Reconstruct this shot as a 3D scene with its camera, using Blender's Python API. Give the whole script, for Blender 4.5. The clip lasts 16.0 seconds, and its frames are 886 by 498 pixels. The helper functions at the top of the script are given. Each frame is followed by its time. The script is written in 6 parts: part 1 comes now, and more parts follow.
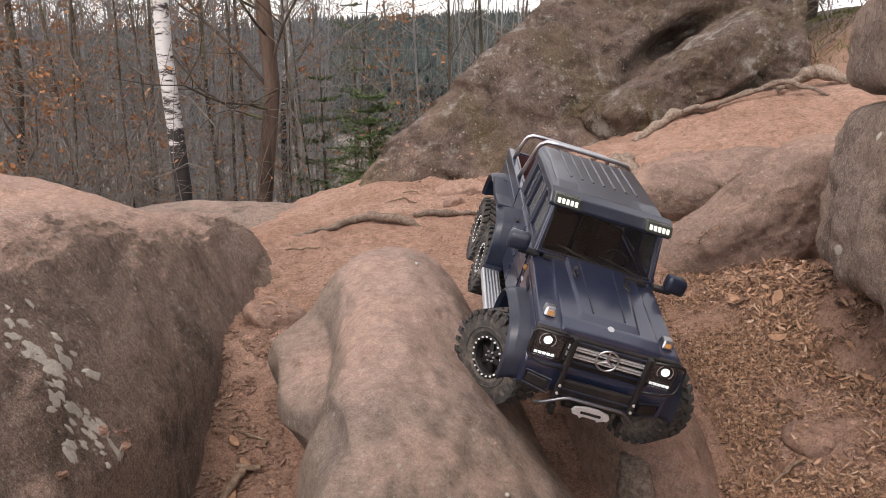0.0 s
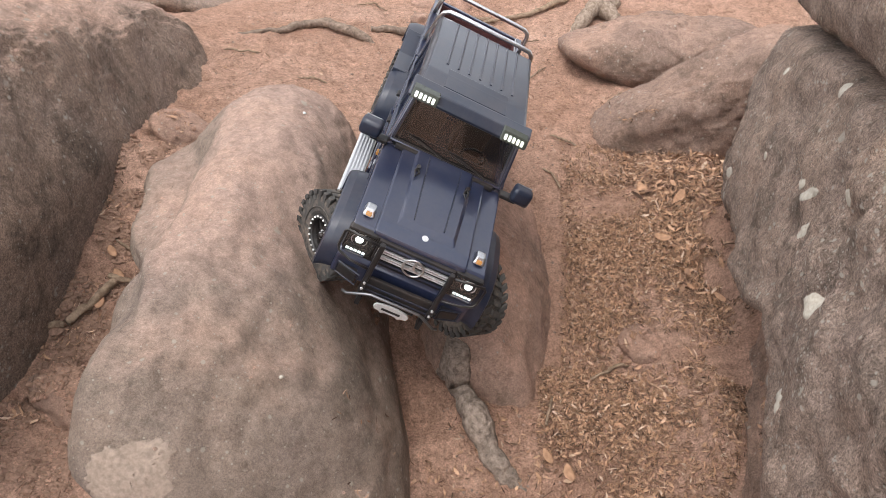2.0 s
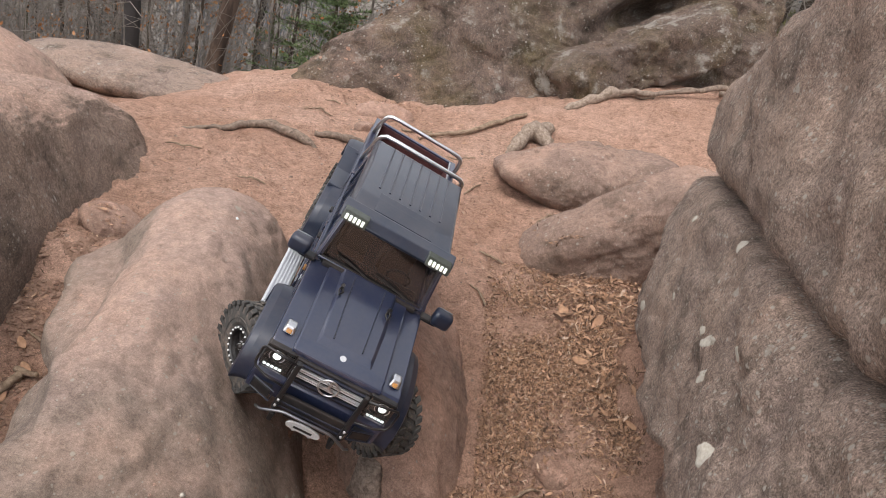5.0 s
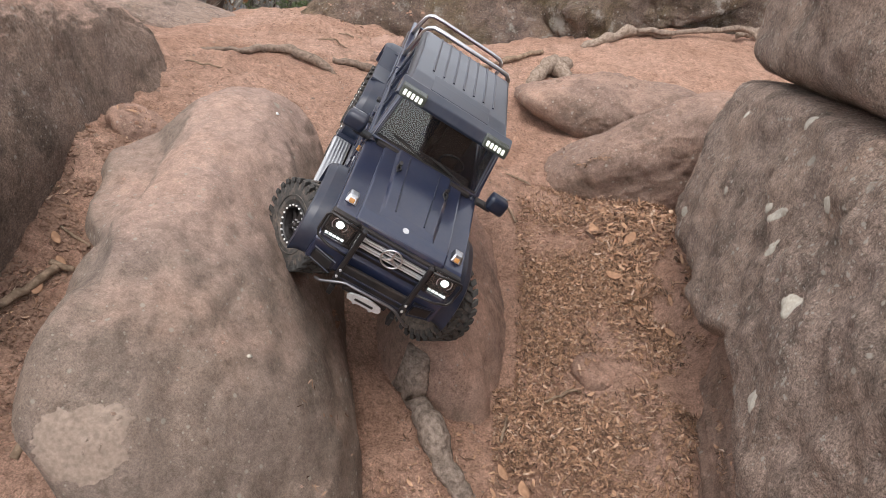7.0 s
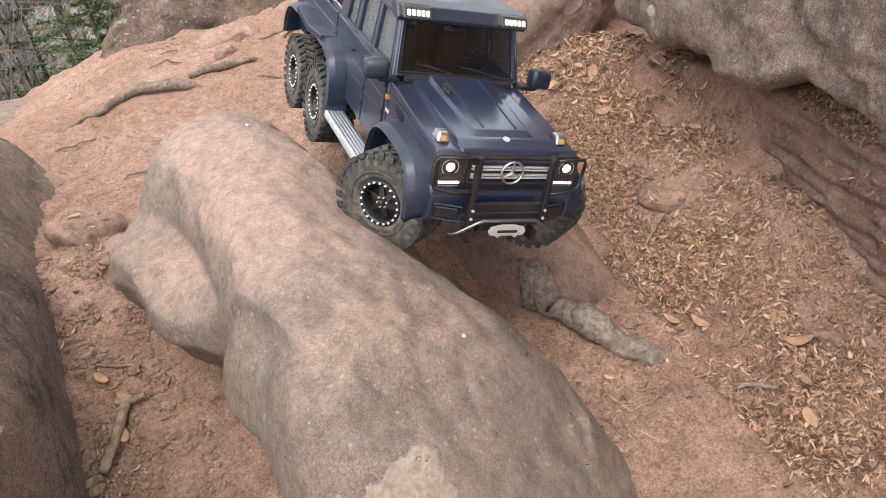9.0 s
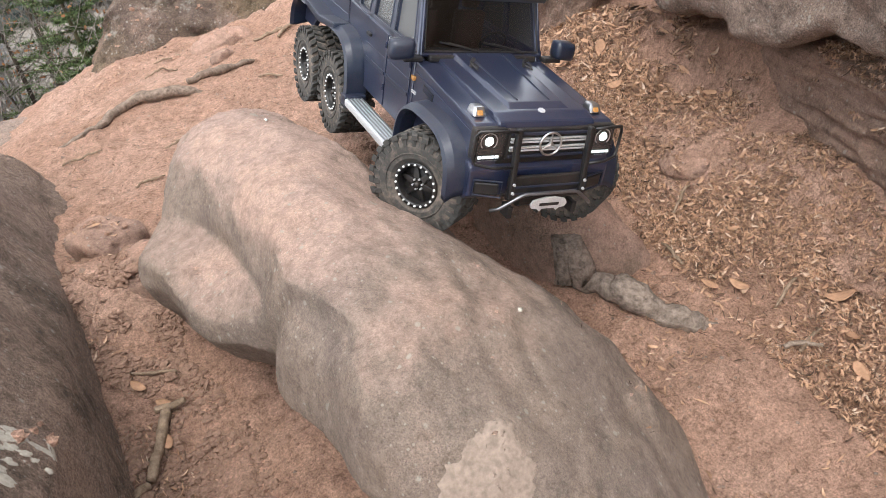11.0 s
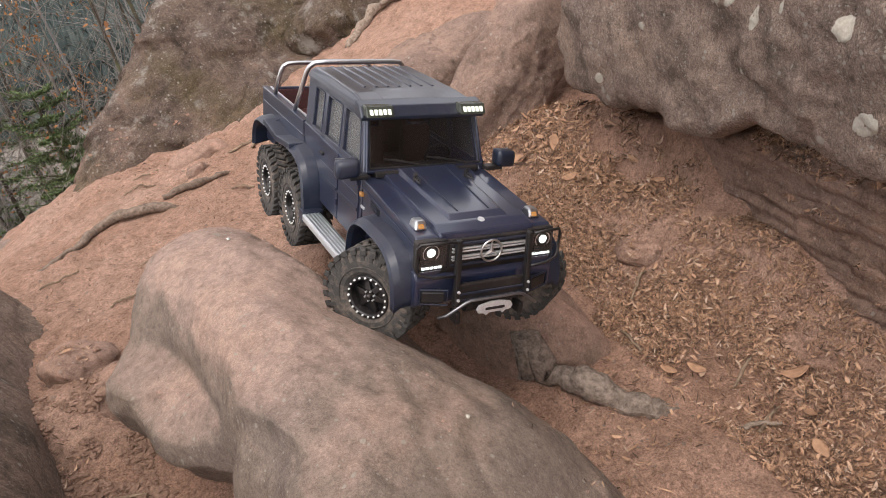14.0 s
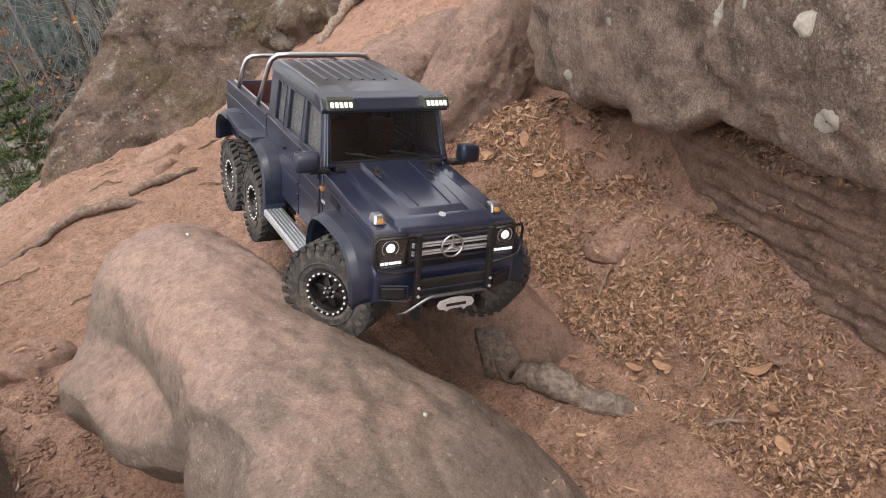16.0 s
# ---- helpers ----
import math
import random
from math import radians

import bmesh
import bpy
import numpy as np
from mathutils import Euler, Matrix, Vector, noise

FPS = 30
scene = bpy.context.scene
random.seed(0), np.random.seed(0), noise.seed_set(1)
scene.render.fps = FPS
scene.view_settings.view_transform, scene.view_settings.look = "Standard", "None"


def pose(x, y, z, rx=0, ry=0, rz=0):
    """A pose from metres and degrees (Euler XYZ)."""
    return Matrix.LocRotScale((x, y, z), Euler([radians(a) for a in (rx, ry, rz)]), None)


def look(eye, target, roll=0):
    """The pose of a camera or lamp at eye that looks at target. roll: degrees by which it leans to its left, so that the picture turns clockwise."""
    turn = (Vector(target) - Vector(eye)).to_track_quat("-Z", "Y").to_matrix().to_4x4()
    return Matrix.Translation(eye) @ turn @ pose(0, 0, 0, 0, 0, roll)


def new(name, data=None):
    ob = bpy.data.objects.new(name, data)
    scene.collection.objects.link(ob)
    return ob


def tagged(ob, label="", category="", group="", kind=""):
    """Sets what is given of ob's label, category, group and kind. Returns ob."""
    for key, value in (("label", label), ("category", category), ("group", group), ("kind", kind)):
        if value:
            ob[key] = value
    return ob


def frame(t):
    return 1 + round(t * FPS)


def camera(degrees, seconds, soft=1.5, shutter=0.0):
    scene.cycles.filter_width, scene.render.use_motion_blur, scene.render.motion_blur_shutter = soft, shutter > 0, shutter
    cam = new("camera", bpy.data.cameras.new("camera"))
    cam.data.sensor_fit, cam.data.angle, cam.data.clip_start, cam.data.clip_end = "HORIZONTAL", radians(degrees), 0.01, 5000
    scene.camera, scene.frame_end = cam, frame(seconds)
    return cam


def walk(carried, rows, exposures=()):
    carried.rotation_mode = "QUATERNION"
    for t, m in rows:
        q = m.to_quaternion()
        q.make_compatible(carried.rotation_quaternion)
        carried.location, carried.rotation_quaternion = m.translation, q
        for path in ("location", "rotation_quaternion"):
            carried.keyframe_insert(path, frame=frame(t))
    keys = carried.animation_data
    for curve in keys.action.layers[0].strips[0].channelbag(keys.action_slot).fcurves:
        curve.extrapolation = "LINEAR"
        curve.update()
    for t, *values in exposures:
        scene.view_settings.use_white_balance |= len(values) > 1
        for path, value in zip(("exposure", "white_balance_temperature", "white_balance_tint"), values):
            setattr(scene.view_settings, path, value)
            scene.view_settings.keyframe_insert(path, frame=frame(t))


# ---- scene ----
cam = camera(61.5, 16.0, soft=0.5)
METRES, EYE, TILT, LEAN, TURN = 1.098, 1.098, -16.0, 0.0, 0.0
ROWS = [
    (0.0, 0.0, 0.0, 0.0, -0.0, 0.0, 0.0),
    (0.5, 0.0264, -0.0038, 0.0149, -0.17, -0.22, -0.36),
    (1.0, 0.1097, -0.0016, 0.0794, 0.01, -6.5, -3.78),
    (1.5, 0.165, -0.0015, 0.1363, 1.43, -14.77, -9.31),
    (2.0, 0.1957, 0.0057, 0.1426, 2.76, -17.06, -9.66),
    (2.5, 0.2078, -0.0192, 0.1879, 3.46, -10.45, -9.35),
    (3.0, 0.2166, -0.0175, 0.2126, 4.3, -9.33, -12.03),
    (3.5, 0.2039, -0.0155, 0.2002, 2.78, -9.47, -12.62),
    (4.0, 0.2041, -0.0099, 0.1921, 0.3, -8.98, -13.18),
    (6.5, 0.1941, -0.0095, 0.1184, -1.67, -10.27, -15.51),
    (7.0, 0.1495, -0.0097, 0.0531, -2.25, -10.81, -15.48),
    (7.5, 0.0274, 0.0106, 0.0138, -6.95, -11.29, -5.1),
    (8.0, -0.0445, 0.0553, -0.0004, -12.72, -13.31, 3.75),
    (10.5, -0.1421, 0.1135, 0.0147, -20.77, -15.12, 16.91),
    (11.0, -0.1531, 0.1226, 0.0044, -20.79, -15.52, 16.84),
    (11.5, -0.1424, 0.1256, 0.0048, -20.86, -16.05, 17.27),
    (12.0, -0.1328, 0.1128, 0.0171, -21.44, -14.52, 19.19),
    (12.5, -0.1233, 0.093, 0.0409, -21.76, -11.8, 20.48),
    (13.0, -0.119, 0.0823, 0.0337, -21.9, -9.44, 20.95),
    (13.5, -0.1124, 0.0808, 0.0263, -21.96, -8.89, 20.98),
    (14.0, -0.1103, 0.0826, 0.019, -22.06, -9.53, 20.62),
    (14.5, -0.102, 0.0851, 0.0193, -22.18, -10.05, 20.26),
    (15.0, -0.0981, 0.0898, 0.016, -22.45, -9.95, 20.03),
    (15.5, -0.0929, 0.0873, 0.0117, -23.04, -9.95, 19.99),
    (16.0, -0.0921, 0.088, 0.0065, -23.76, -10.14, 20.18),
]
walk(cam, [(t, pose(0, 0, EYE, TILT, LEAN, TURN) @ pose(METRES * x, METRES * y, METRES * z, 90 + pitch, roll, yaw)) for t, x, y, z, yaw, pitch, roll in ROWS],
     exposures=[(0.0, -0.25, 6750, 15), (0.5, -0.25, 6750, 15), (1.0, -0.18, 6650, 13), (1.5, 0.08, 6550, 11), (2.0, 0.2, 6500, 10), (2.5, 0.22, 6500, 10), (3.0, 0.1, 6500, 10), (4.0, 0.0, 6500, 10), (6.5, -0.06, 6500, 11), (7.0, 0.02, 6500, 11), (7.5, 0.18, 6500, 11), (8.0, 0.4, 6450, 9), (10.5, 0.43, 6350, 8), (11.5, 0.41, 6350, 8), (12.0, 0.35, 6420, 9), (12.5, 0.25, 6500, 10), (13.5, 0.13, 6520, 11), (14.0, -0.05, 6720, 13), (14.5, -0.24, 6950, 15), (15.0, -0.24, 6900, 14), (16.0, -0.07, 6720, 12)])

# ---- light: an overcast winter day ----
world = bpy.data.worlds.new("overcast_sky")
scene.world = world
world.use_nodes = True
wn, wl = world.node_tree.nodes, world.node_tree.links
sky = wn.new("ShaderNodeTexSky")
sky.sky_type, sky.sun_disc = "NISHITA", False
sky.sun_elevation, sky.sun_rotation = radians(64), radians(215)
grey = wn.new("ShaderNodeHueSaturation")
grey.inputs["Saturation"].default_value = 0.16
wl.new(sky.outputs[0], grey.inputs["Color"])
wl.new(grey.outputs[0], wn["Background"].inputs["Color"])
wn["Background"].inputs["Strength"].default_value = 0.43
sun = new("sun", bpy.data.lights.new("sun", "SUN"))
sun.data.energy, sun.data.angle, sun.data.color = 1.6, radians(30), (1.0, 0.95, 0.88)
sun.matrix_world = look((0, 0, 0), (-math.sin(radians(215)) * math.cos(radians(64)), -math.cos(radians(215)) * math.cos(radians(64)), -math.sin(radians(64))))

K = 1.22  # metres per unit of the plan in which ground and rocks are drawn


# ---- small tools ----
def mesh_object(name, verts, faces, mat, parent=None, label="", smooth=True):
    me = bpy.data.meshes.new(name)
    me.from_pydata([tuple(v) for v in verts], [], faces)
    me.validate()
    if smooth:
        me.polygons.foreach_set("use_smooth", [True] * len(me.polygons))
    for m in (mat if isinstance(mat, (list, tuple)) else [mat]):
        me.materials.append(m)
    ob = new(name, me)
    if parent:
        ob.parent = parent
    if label:
        ob["label"] = label
    return ob


def part(name, bm, mat, parent=None, label="", smooth=False):
    me = bpy.data.meshes.new(name)
    bm.normal_update()
    bm.to_mesh(me)
    bm.free()
    if smooth:
        me.polygons.foreach_set("use_smooth", [True] * len(me.polygons))
    me.materials.append(mat)
    ob = new(name, me)
    if parent:
        ob.parent = parent
    if label:
        ob["label"] = label
    return ob


def step(v, a, b):
    u = np.clip((np.asarray(v, float) - a) / (b - a), 0, 1)
    return u * u * (3 - 2 * u)


def hump(x, y, cx, cy, sx, sy, h, turn=0.0):
    c, s = math.cos(radians(turn)), math.sin(radians(turn))
    u, v = (x - cx) * c + (y - cy) * s, -(x - cx) * s + (y - cy) * c
    return h * np.exp(-(u / sx) ** 2 - (v / sy) ** 2)


def wave(p, size, seed=0, octaves=4, rough=0.5):
    """Fractal noise at the points p, about -1 to 1."""
    out = np.empty(len(p))
    off = Vector((seed * 7.3, seed * 3.1, seed * 5.7))
    for i, q in enumerate(p):
        v, a, f, tot = Vector(q) / size + off, 1.0, 1.0, 0.0
        for _ in range(octaves):
            tot += a * noise.noise(v * f)
            a *= rough
            f *= 2.03
        out[i] = tot
    return out


# ---- materials ----
def nodes_of(name):
    m = bpy.data.materials.new(name)
    m.use_nodes = True
    nt = m.node_tree
    return m, nt, nt.nodes["Principled BSDF"]


def tex(nt, kind, scale, detail=4.0, rough=0.55, coord="Object", stretch=None):
    tc = nt.nodes.new("ShaderNodeTexCoord")
    n = nt.nodes.new(kind)
    n.inputs["Scale"].default_value = scale
    if "Detail" in n.inputs:
        n.inputs["Detail"].default_value = detail
    if "Roughness" in n.inputs:
        n.inputs["Roughness"].default_value = rough
    src = tc.outputs[coord]
    if stretch:
        mp = nt.nodes.new("ShaderNodeMapping")
        mp.inputs["Scale"].default_value = stretch
        nt.links.new(src, mp.inputs["Vector"])
        src = mp.outputs[0]
    nt.links.new(src, n.inputs["Vector"])
    return n


def ramp(nt, src, stops):
    r = nt.nodes.new("ShaderNodeValToRGB")
    while len(r.color_ramp.elements) < len(stops):
        r.color_ramp.elements.new(0.5)
    for e, (p, c) in zip(r.color_ramp.elements, stops):
        e.position, e.color = p, (*c[:3], 1)
    nt.links.new(src, r.inputs[0])
    return r.outputs[0]


def mix(nt, fac, a, b, mode="MIX"):
    n = nt.nodes.new("ShaderNodeMix")
    n.data_type, n.blend_type = "RGBA", mode
    for sock, v in ((n.inputs[0], fac), (n.inputs[6], a), (n.inputs[7], b)):
        if hasattr(v, "links"):
            nt.links.new(v, sock)
        elif isinstance(v, (int, float)):
            sock.default_value = v
        else:
            sock.default_value = (*v, 1)
    return n.outputs[2]


def maths(nt, op, a, b=None):
    n = nt.nodes.new("ShaderNodeMath")
    n.operation = op
    for sock, v in zip(n.inputs, (a, b)):
        if v is None:
            continue
        if hasattr(v, "links"):
            nt.links.new(v, sock)
        else:
            sock.default_value = v
    return n.outputs[0]


def relief(nt, bsdf, layers):
    """Bump from (height, strength, distance) layers."""
    prev = None
    for h, s, d in layers:
        b = nt.nodes.new("ShaderNodeBump")
        b.inputs["Strength"].default_value, b.inputs["Distance"].default_value = s, d
        nt.links.new(h, b.inputs["Height"])
        if prev:
            nt.links.new(prev, b.inputs["Normal"])
        prev = b.outputs[0]
    nt.links.new(prev, bsdf.inputs["Normal"])


def plain(name, colour, rough=0.5, metal=0.0, grain=0.0, size=400.0, spec=0.5, coat=0.0):
    m, nt, b = nodes_of(name)
    b.inputs["Roughness"].default_value, b.inputs["Metallic"].default_value = rough, metal
    b.inputs["Specular IOR Level"].default_value = spec
    b.inputs["Coat Weight"].default_value = coat
    if grain:
        n = tex(nt, "ShaderNodeTexNoise", size)
        lo, hi = [c * (1 - grain) for c in colour], [min(1, c * (1 + grain)) for c in colour]
        nt.links.new(ramp(nt, n.outputs[0], [(0.3, lo), (0.7, hi)]), b.inputs["Base Color"])
    else:
        b.inputs["Base Color"].default_value = (*colour, 1)
    return m


def sandstone(name, pink, grey, dark, pale, cover, flatness, dots, moss=None, bump=1.0, grain=1.0, dot_size=1.0, drift=(), beds=0.0, pores=0.5, blend=0.10, patches=0.0):
    """Weathered sandstone: pink sandy skin, grey crust, dark algae, pale lichen dots, pores and fine grit."""
    m, nt, b = nodes_of(name)
    b.inputs["Roughness"].default_value, b.inputs["Specular IOR Level"].default_value = 0.93, 0.15
    big = tex(nt, "ShaderNodeTexNoise", 3.6, 6, 0.62)
    mid = tex(nt, "ShaderNodeTexNoise", 24.0, 6, 0.7)
    grit = tex(nt, "ShaderNodeTexNoise", 150.0, 5, 0.75)
    fine = tex(nt, "ShaderNodeTexNoise", 640.0, 3, 0.75)
    geo = nt.nodes.new("ShaderNodeNewGeometry")
    up = nt.nodes.new("ShaderNodeSeparateXYZ")
    nt.links.new(geo.outputs["Normal"], up.inputs[0])
    # trodden sand lies on the flat parts, grey crust clings to the steep ones
    flat = maths(nt, "MULTIPLY", up.outputs[2], flatness)
    amount = maths(nt, "ADD", maths(nt, "ADD", big.outputs[0], flat), maths(nt, "MULTIPLY", mid.outputs[0], 0.35))
    # trodden bare at one end, crusted at the other: (axis, slope per metre, level in metres, most, least)
    for axis, slope, level, most, least in drift:
        tc = nt.nodes.new("ShaderNodeTexCoord")
        along = nt.nodes.new("ShaderNodeSeparateXYZ")
        nt.links.new(tc.outputs["Object"], along.inputs[0])
        push = maths(nt, "MULTIPLY", maths(nt, "SUBTRACT", along.outputs[axis], level), slope)
        amount = maths(nt, "ADD", amount, maths(nt, "MAXIMUM", maths(nt, "MINIMUM", push, most), least))
    amount = maths(nt, "ADD", maths(nt, "SUBTRACT", amount, cover), 0.5)
    crust = ramp(nt, amount, [(0.5 - blend, (1, 1, 1)), (0.5 + blend, (0, 0, 0))])
    col = mix(nt, crust, pink, grey)
    hue = ramp(nt, tex(nt, "ShaderNodeTexNoise", 7.0, 5, 0.65).outputs[0], [(0.3, (0.86, 0.83, 0.87)), (0.5, (1.03, 0.985, 1.0)), (0.7, (1.15, 1.06, 1.04))])
    col = mix(nt, 1.0, col, hue, "MULTIPLY")
    stain = tex(nt, "ShaderNodeTexNoise", 9.0, 7, 0.75)
    spots = ramp(nt, stain.outputs[0], [(0.5, (0, 0, 0)), (0.64, (1, 1, 1))])
    col = mix(nt, maths(nt, "MULTIPLY", maths(nt, "MULTIPLY", spots, crust), 0.8), col, dark)
    if moss:
        mo = ramp(nt, tex(nt, "ShaderNodeTexNoise", 3.0, 8, 0.8).outputs[0], [(0.47, (0, 0, 0)), (0.66, (1, 1, 1))])
        col = mix(nt, maths(nt, "MULTIPLY", mo, 0.6), col, moss)
    col = mix(nt, 1.0, col, ramp(nt, grit.outputs[0], [(0.36, [1 - 0.24 * grain] * 3), (0.5, (1, 1, 1)), (0.64, [1 + 0.19 * grain] * 3)]), "MULTIPLY")
    col = mix(nt, 1.0, col, ramp(nt, fine.outputs[0], [(0.34, [1 - 0.42 * grain] * 3), (0.5, (1, 1, 1)), (0.66, [1 + 0.38 * grain] * 3)]), "MULTIPLY")
    col = mix(nt, 1.0, col, ramp(nt, tex(nt, "ShaderNodeTexNoise", 55.0, 6, 0.75).outputs[0], [(0.34, (0.76, 0.75, 0.745)), (0.5, (1, 1, 1)), (0.66, (1.17, 1.165, 1.16))]), "MULTIPLY")
    speck = tex(nt, "ShaderNodeTexNoise", 330.0, 4, 0.8)
    col = mix(nt, 1.0, col, ramp(nt, speck.outputs[0], [(0.36, [1 - 0.34 * grain] * 3), (0.5, (1, 1, 1)), (0.64, [1 + 0.26 * grain] * 3)]), "MULTIPLY")
    if beds:
        # faint level bedding
        bed = tex(nt, "ShaderNodeTexNoise", 9.0, 5, 0.7, stretch=(0.5, 0.5, 9.0))
        col = mix(nt, beds, col, ramp(nt, bed.outputs[0], [(0.34, (0.5, 0.48, 0.46)), (0.5, (1, 1, 1)), (0.66, (1.25, 1.22, 1.2))]), "MULTIPLY")
    # pores: small dark pits, thick in some places
    pit = tex(nt, "ShaderNodeTexVoronoi", 240.0, 0.0)
    hole = ramp(nt, maths(nt, "ADD", pit.outputs["Distance"], maths(nt, "MULTIPLY", mid.outputs[0], 0.5)), [(0.36, (1, 1, 1)), (0.50, (0, 0, 0))])
    col = mix(nt, maths(nt, "MULTIPLY", hole, pores), col, dark)
    # pale lichen: scattered dots of several sizes, thicker in some places
    patch = tex(nt, "ShaderNodeTexNoise", 5.5, 5, 0.7)
    for scale, pick in ((75.0, 0.0), (160.0, 0.08), (30.0, -0.14)):
        vor = tex(nt, "ShaderNodeTexVoronoi", scale / dot_size, 0.0)
        wob = maths(nt, "ADD", vor.outputs["Distance"], maths(nt, "MULTIPLY", grit.outputs[0], 0.3))
        dot = ramp(nt, wob, [(0.34, (1, 1, 1)), (0.44, (0, 0, 0))])
        sep = nt.nodes.new("ShaderNodeSeparateColor")
        nt.links.new(vor.outputs["Color"], sep.inputs[0])
        chosen = maths(nt, "LESS_THAN", sep.outputs[0], maths(nt, "MULTIPLY", maths(nt, "ADD", patch.outputs[0], pick - 0.38), dots))
        col = mix(nt, maths(nt, "MULTIPLY", maths(nt, "MULTIPLY", dot, chosen), 0.75), col, pale)
    if patches:
        # ragged crusts of grey-white lichen
        crusts = maths(nt, "ADD", tex(nt, "ShaderNodeTexNoise", 11.0, 9, 0.8).outputs[0], maths(nt, "MULTIPLY", big.outputs[0], 0.5))
        col = mix(nt, maths(nt, "MULTIPLY", ramp(nt, crusts, [(0.80, (0, 0, 0)), (0.90, (1, 1, 1))]), patches), col, pale)
    nt.links.new(col, b.inputs["Base Color"])
    relief(nt, b, [(big.outputs[0], 0.3 * bump, 0.02), (mid.outputs[0], 0.7 * bump, 0.011), (grit.outputs[0], 0.9 * bump, 0.005), (speck.outputs[0], 0.9, 0.003), (fine.outputs[0], 0.8, 0.0016)])
    return m


ROCK_SAND = sandstone("sandy_sandstone", (0.46, 0.322, 0.25), (0.29, 0.232, 0.183), (0.14, 0.11, 0.086), (0.46, 0.39, 0.32), 1.03, 0.55, 0.5, None, 1.2, 0.8, 1.0, (), 0.0, 0.15)
ROCK_MAIN = sandstone("trodden_sandstone", (0.475, 0.347, 0.278), (0.315, 0.252, 0.203), (0.215, 0.172, 0.139), (0.48, 0.42, 0.35), 1.25, 0.86, 0.7, None, 1.2, 0.5, 0.8, ((1, 1.3, 0.80, 0.08, -0.3), (0, 3.2, -0.11, 0.0, -0.34)), 0.0, 0.12, 0.2)
ROCK_PINK = sandstone("pink_sandstone", (0.47, 0.312, 0.236), (0.38, 0.258, 0.197), (0.23, 0.162, 0.125), (0.46, 0.40, 0.34), 0.95, 0.4, 0.3, None, 1.2, 0.6, 1.0, (), 0.0, 0.2)
ROCK_BED = sandstone("bedded_sandstone", (0.45, 0.312, 0.235), (0.35, 0.245, 0.187), (0.18, 0.126, 0.096), (0.46, 0.40, 0.34), 1.05, 0.4, 0.6, None, 1.3, 0.7, 1.0, (), 0.6, 0.25)
ROCK_STONE = sandstone("dusty_brown_sandstone", (0.41, 0.284, 0.218), (0.31, 0.222, 0.173), (0.17, 0.122, 0.096), (0.46, 0.40, 0.34), 1.08, 0.45, 0.7, None, 1.2, 0.7, 1.0, (), 0.0, 0.2)
ROCK_GREY = sandstone("grey_sandstone", (0.43, 0.318, 0.252), (0.345, 0.266, 0.213), (0.15, 0.118, 0.096), (0.50, 0.45, 0.385), 1.10, 0.35, 2.2, None, 1.5, 1.1, 0.8, (), 0.12, 0.45)
ROCK_BACK = sandstone("mossy_sandstone", (0.36, 0.252, 0.195), (0.175, 0.132, 0.105), (0.05, 0.039, 0.031), (0.40, 0.365, 0.32), 1.12, 0.35, 1.2, (0.115, 0.092, 0.036), 1.8, 1.2, 1.2, ((2, -0.9, 0.80, 0.2, -0.25),), 0.0, 0.4, 0.16, 0.75)
ROCK_LEFT = sandstone("crusted_sandstone", (0.48, 0.345, 0.272), (0.30, 0.228, 0.178), (0.125, 0.094, 0.073), (0.44, 0.39, 0.335), 1.37, 0.95, 1.1, None, 1.5, 1.0, 1.0, (), 0.0, 0.4)


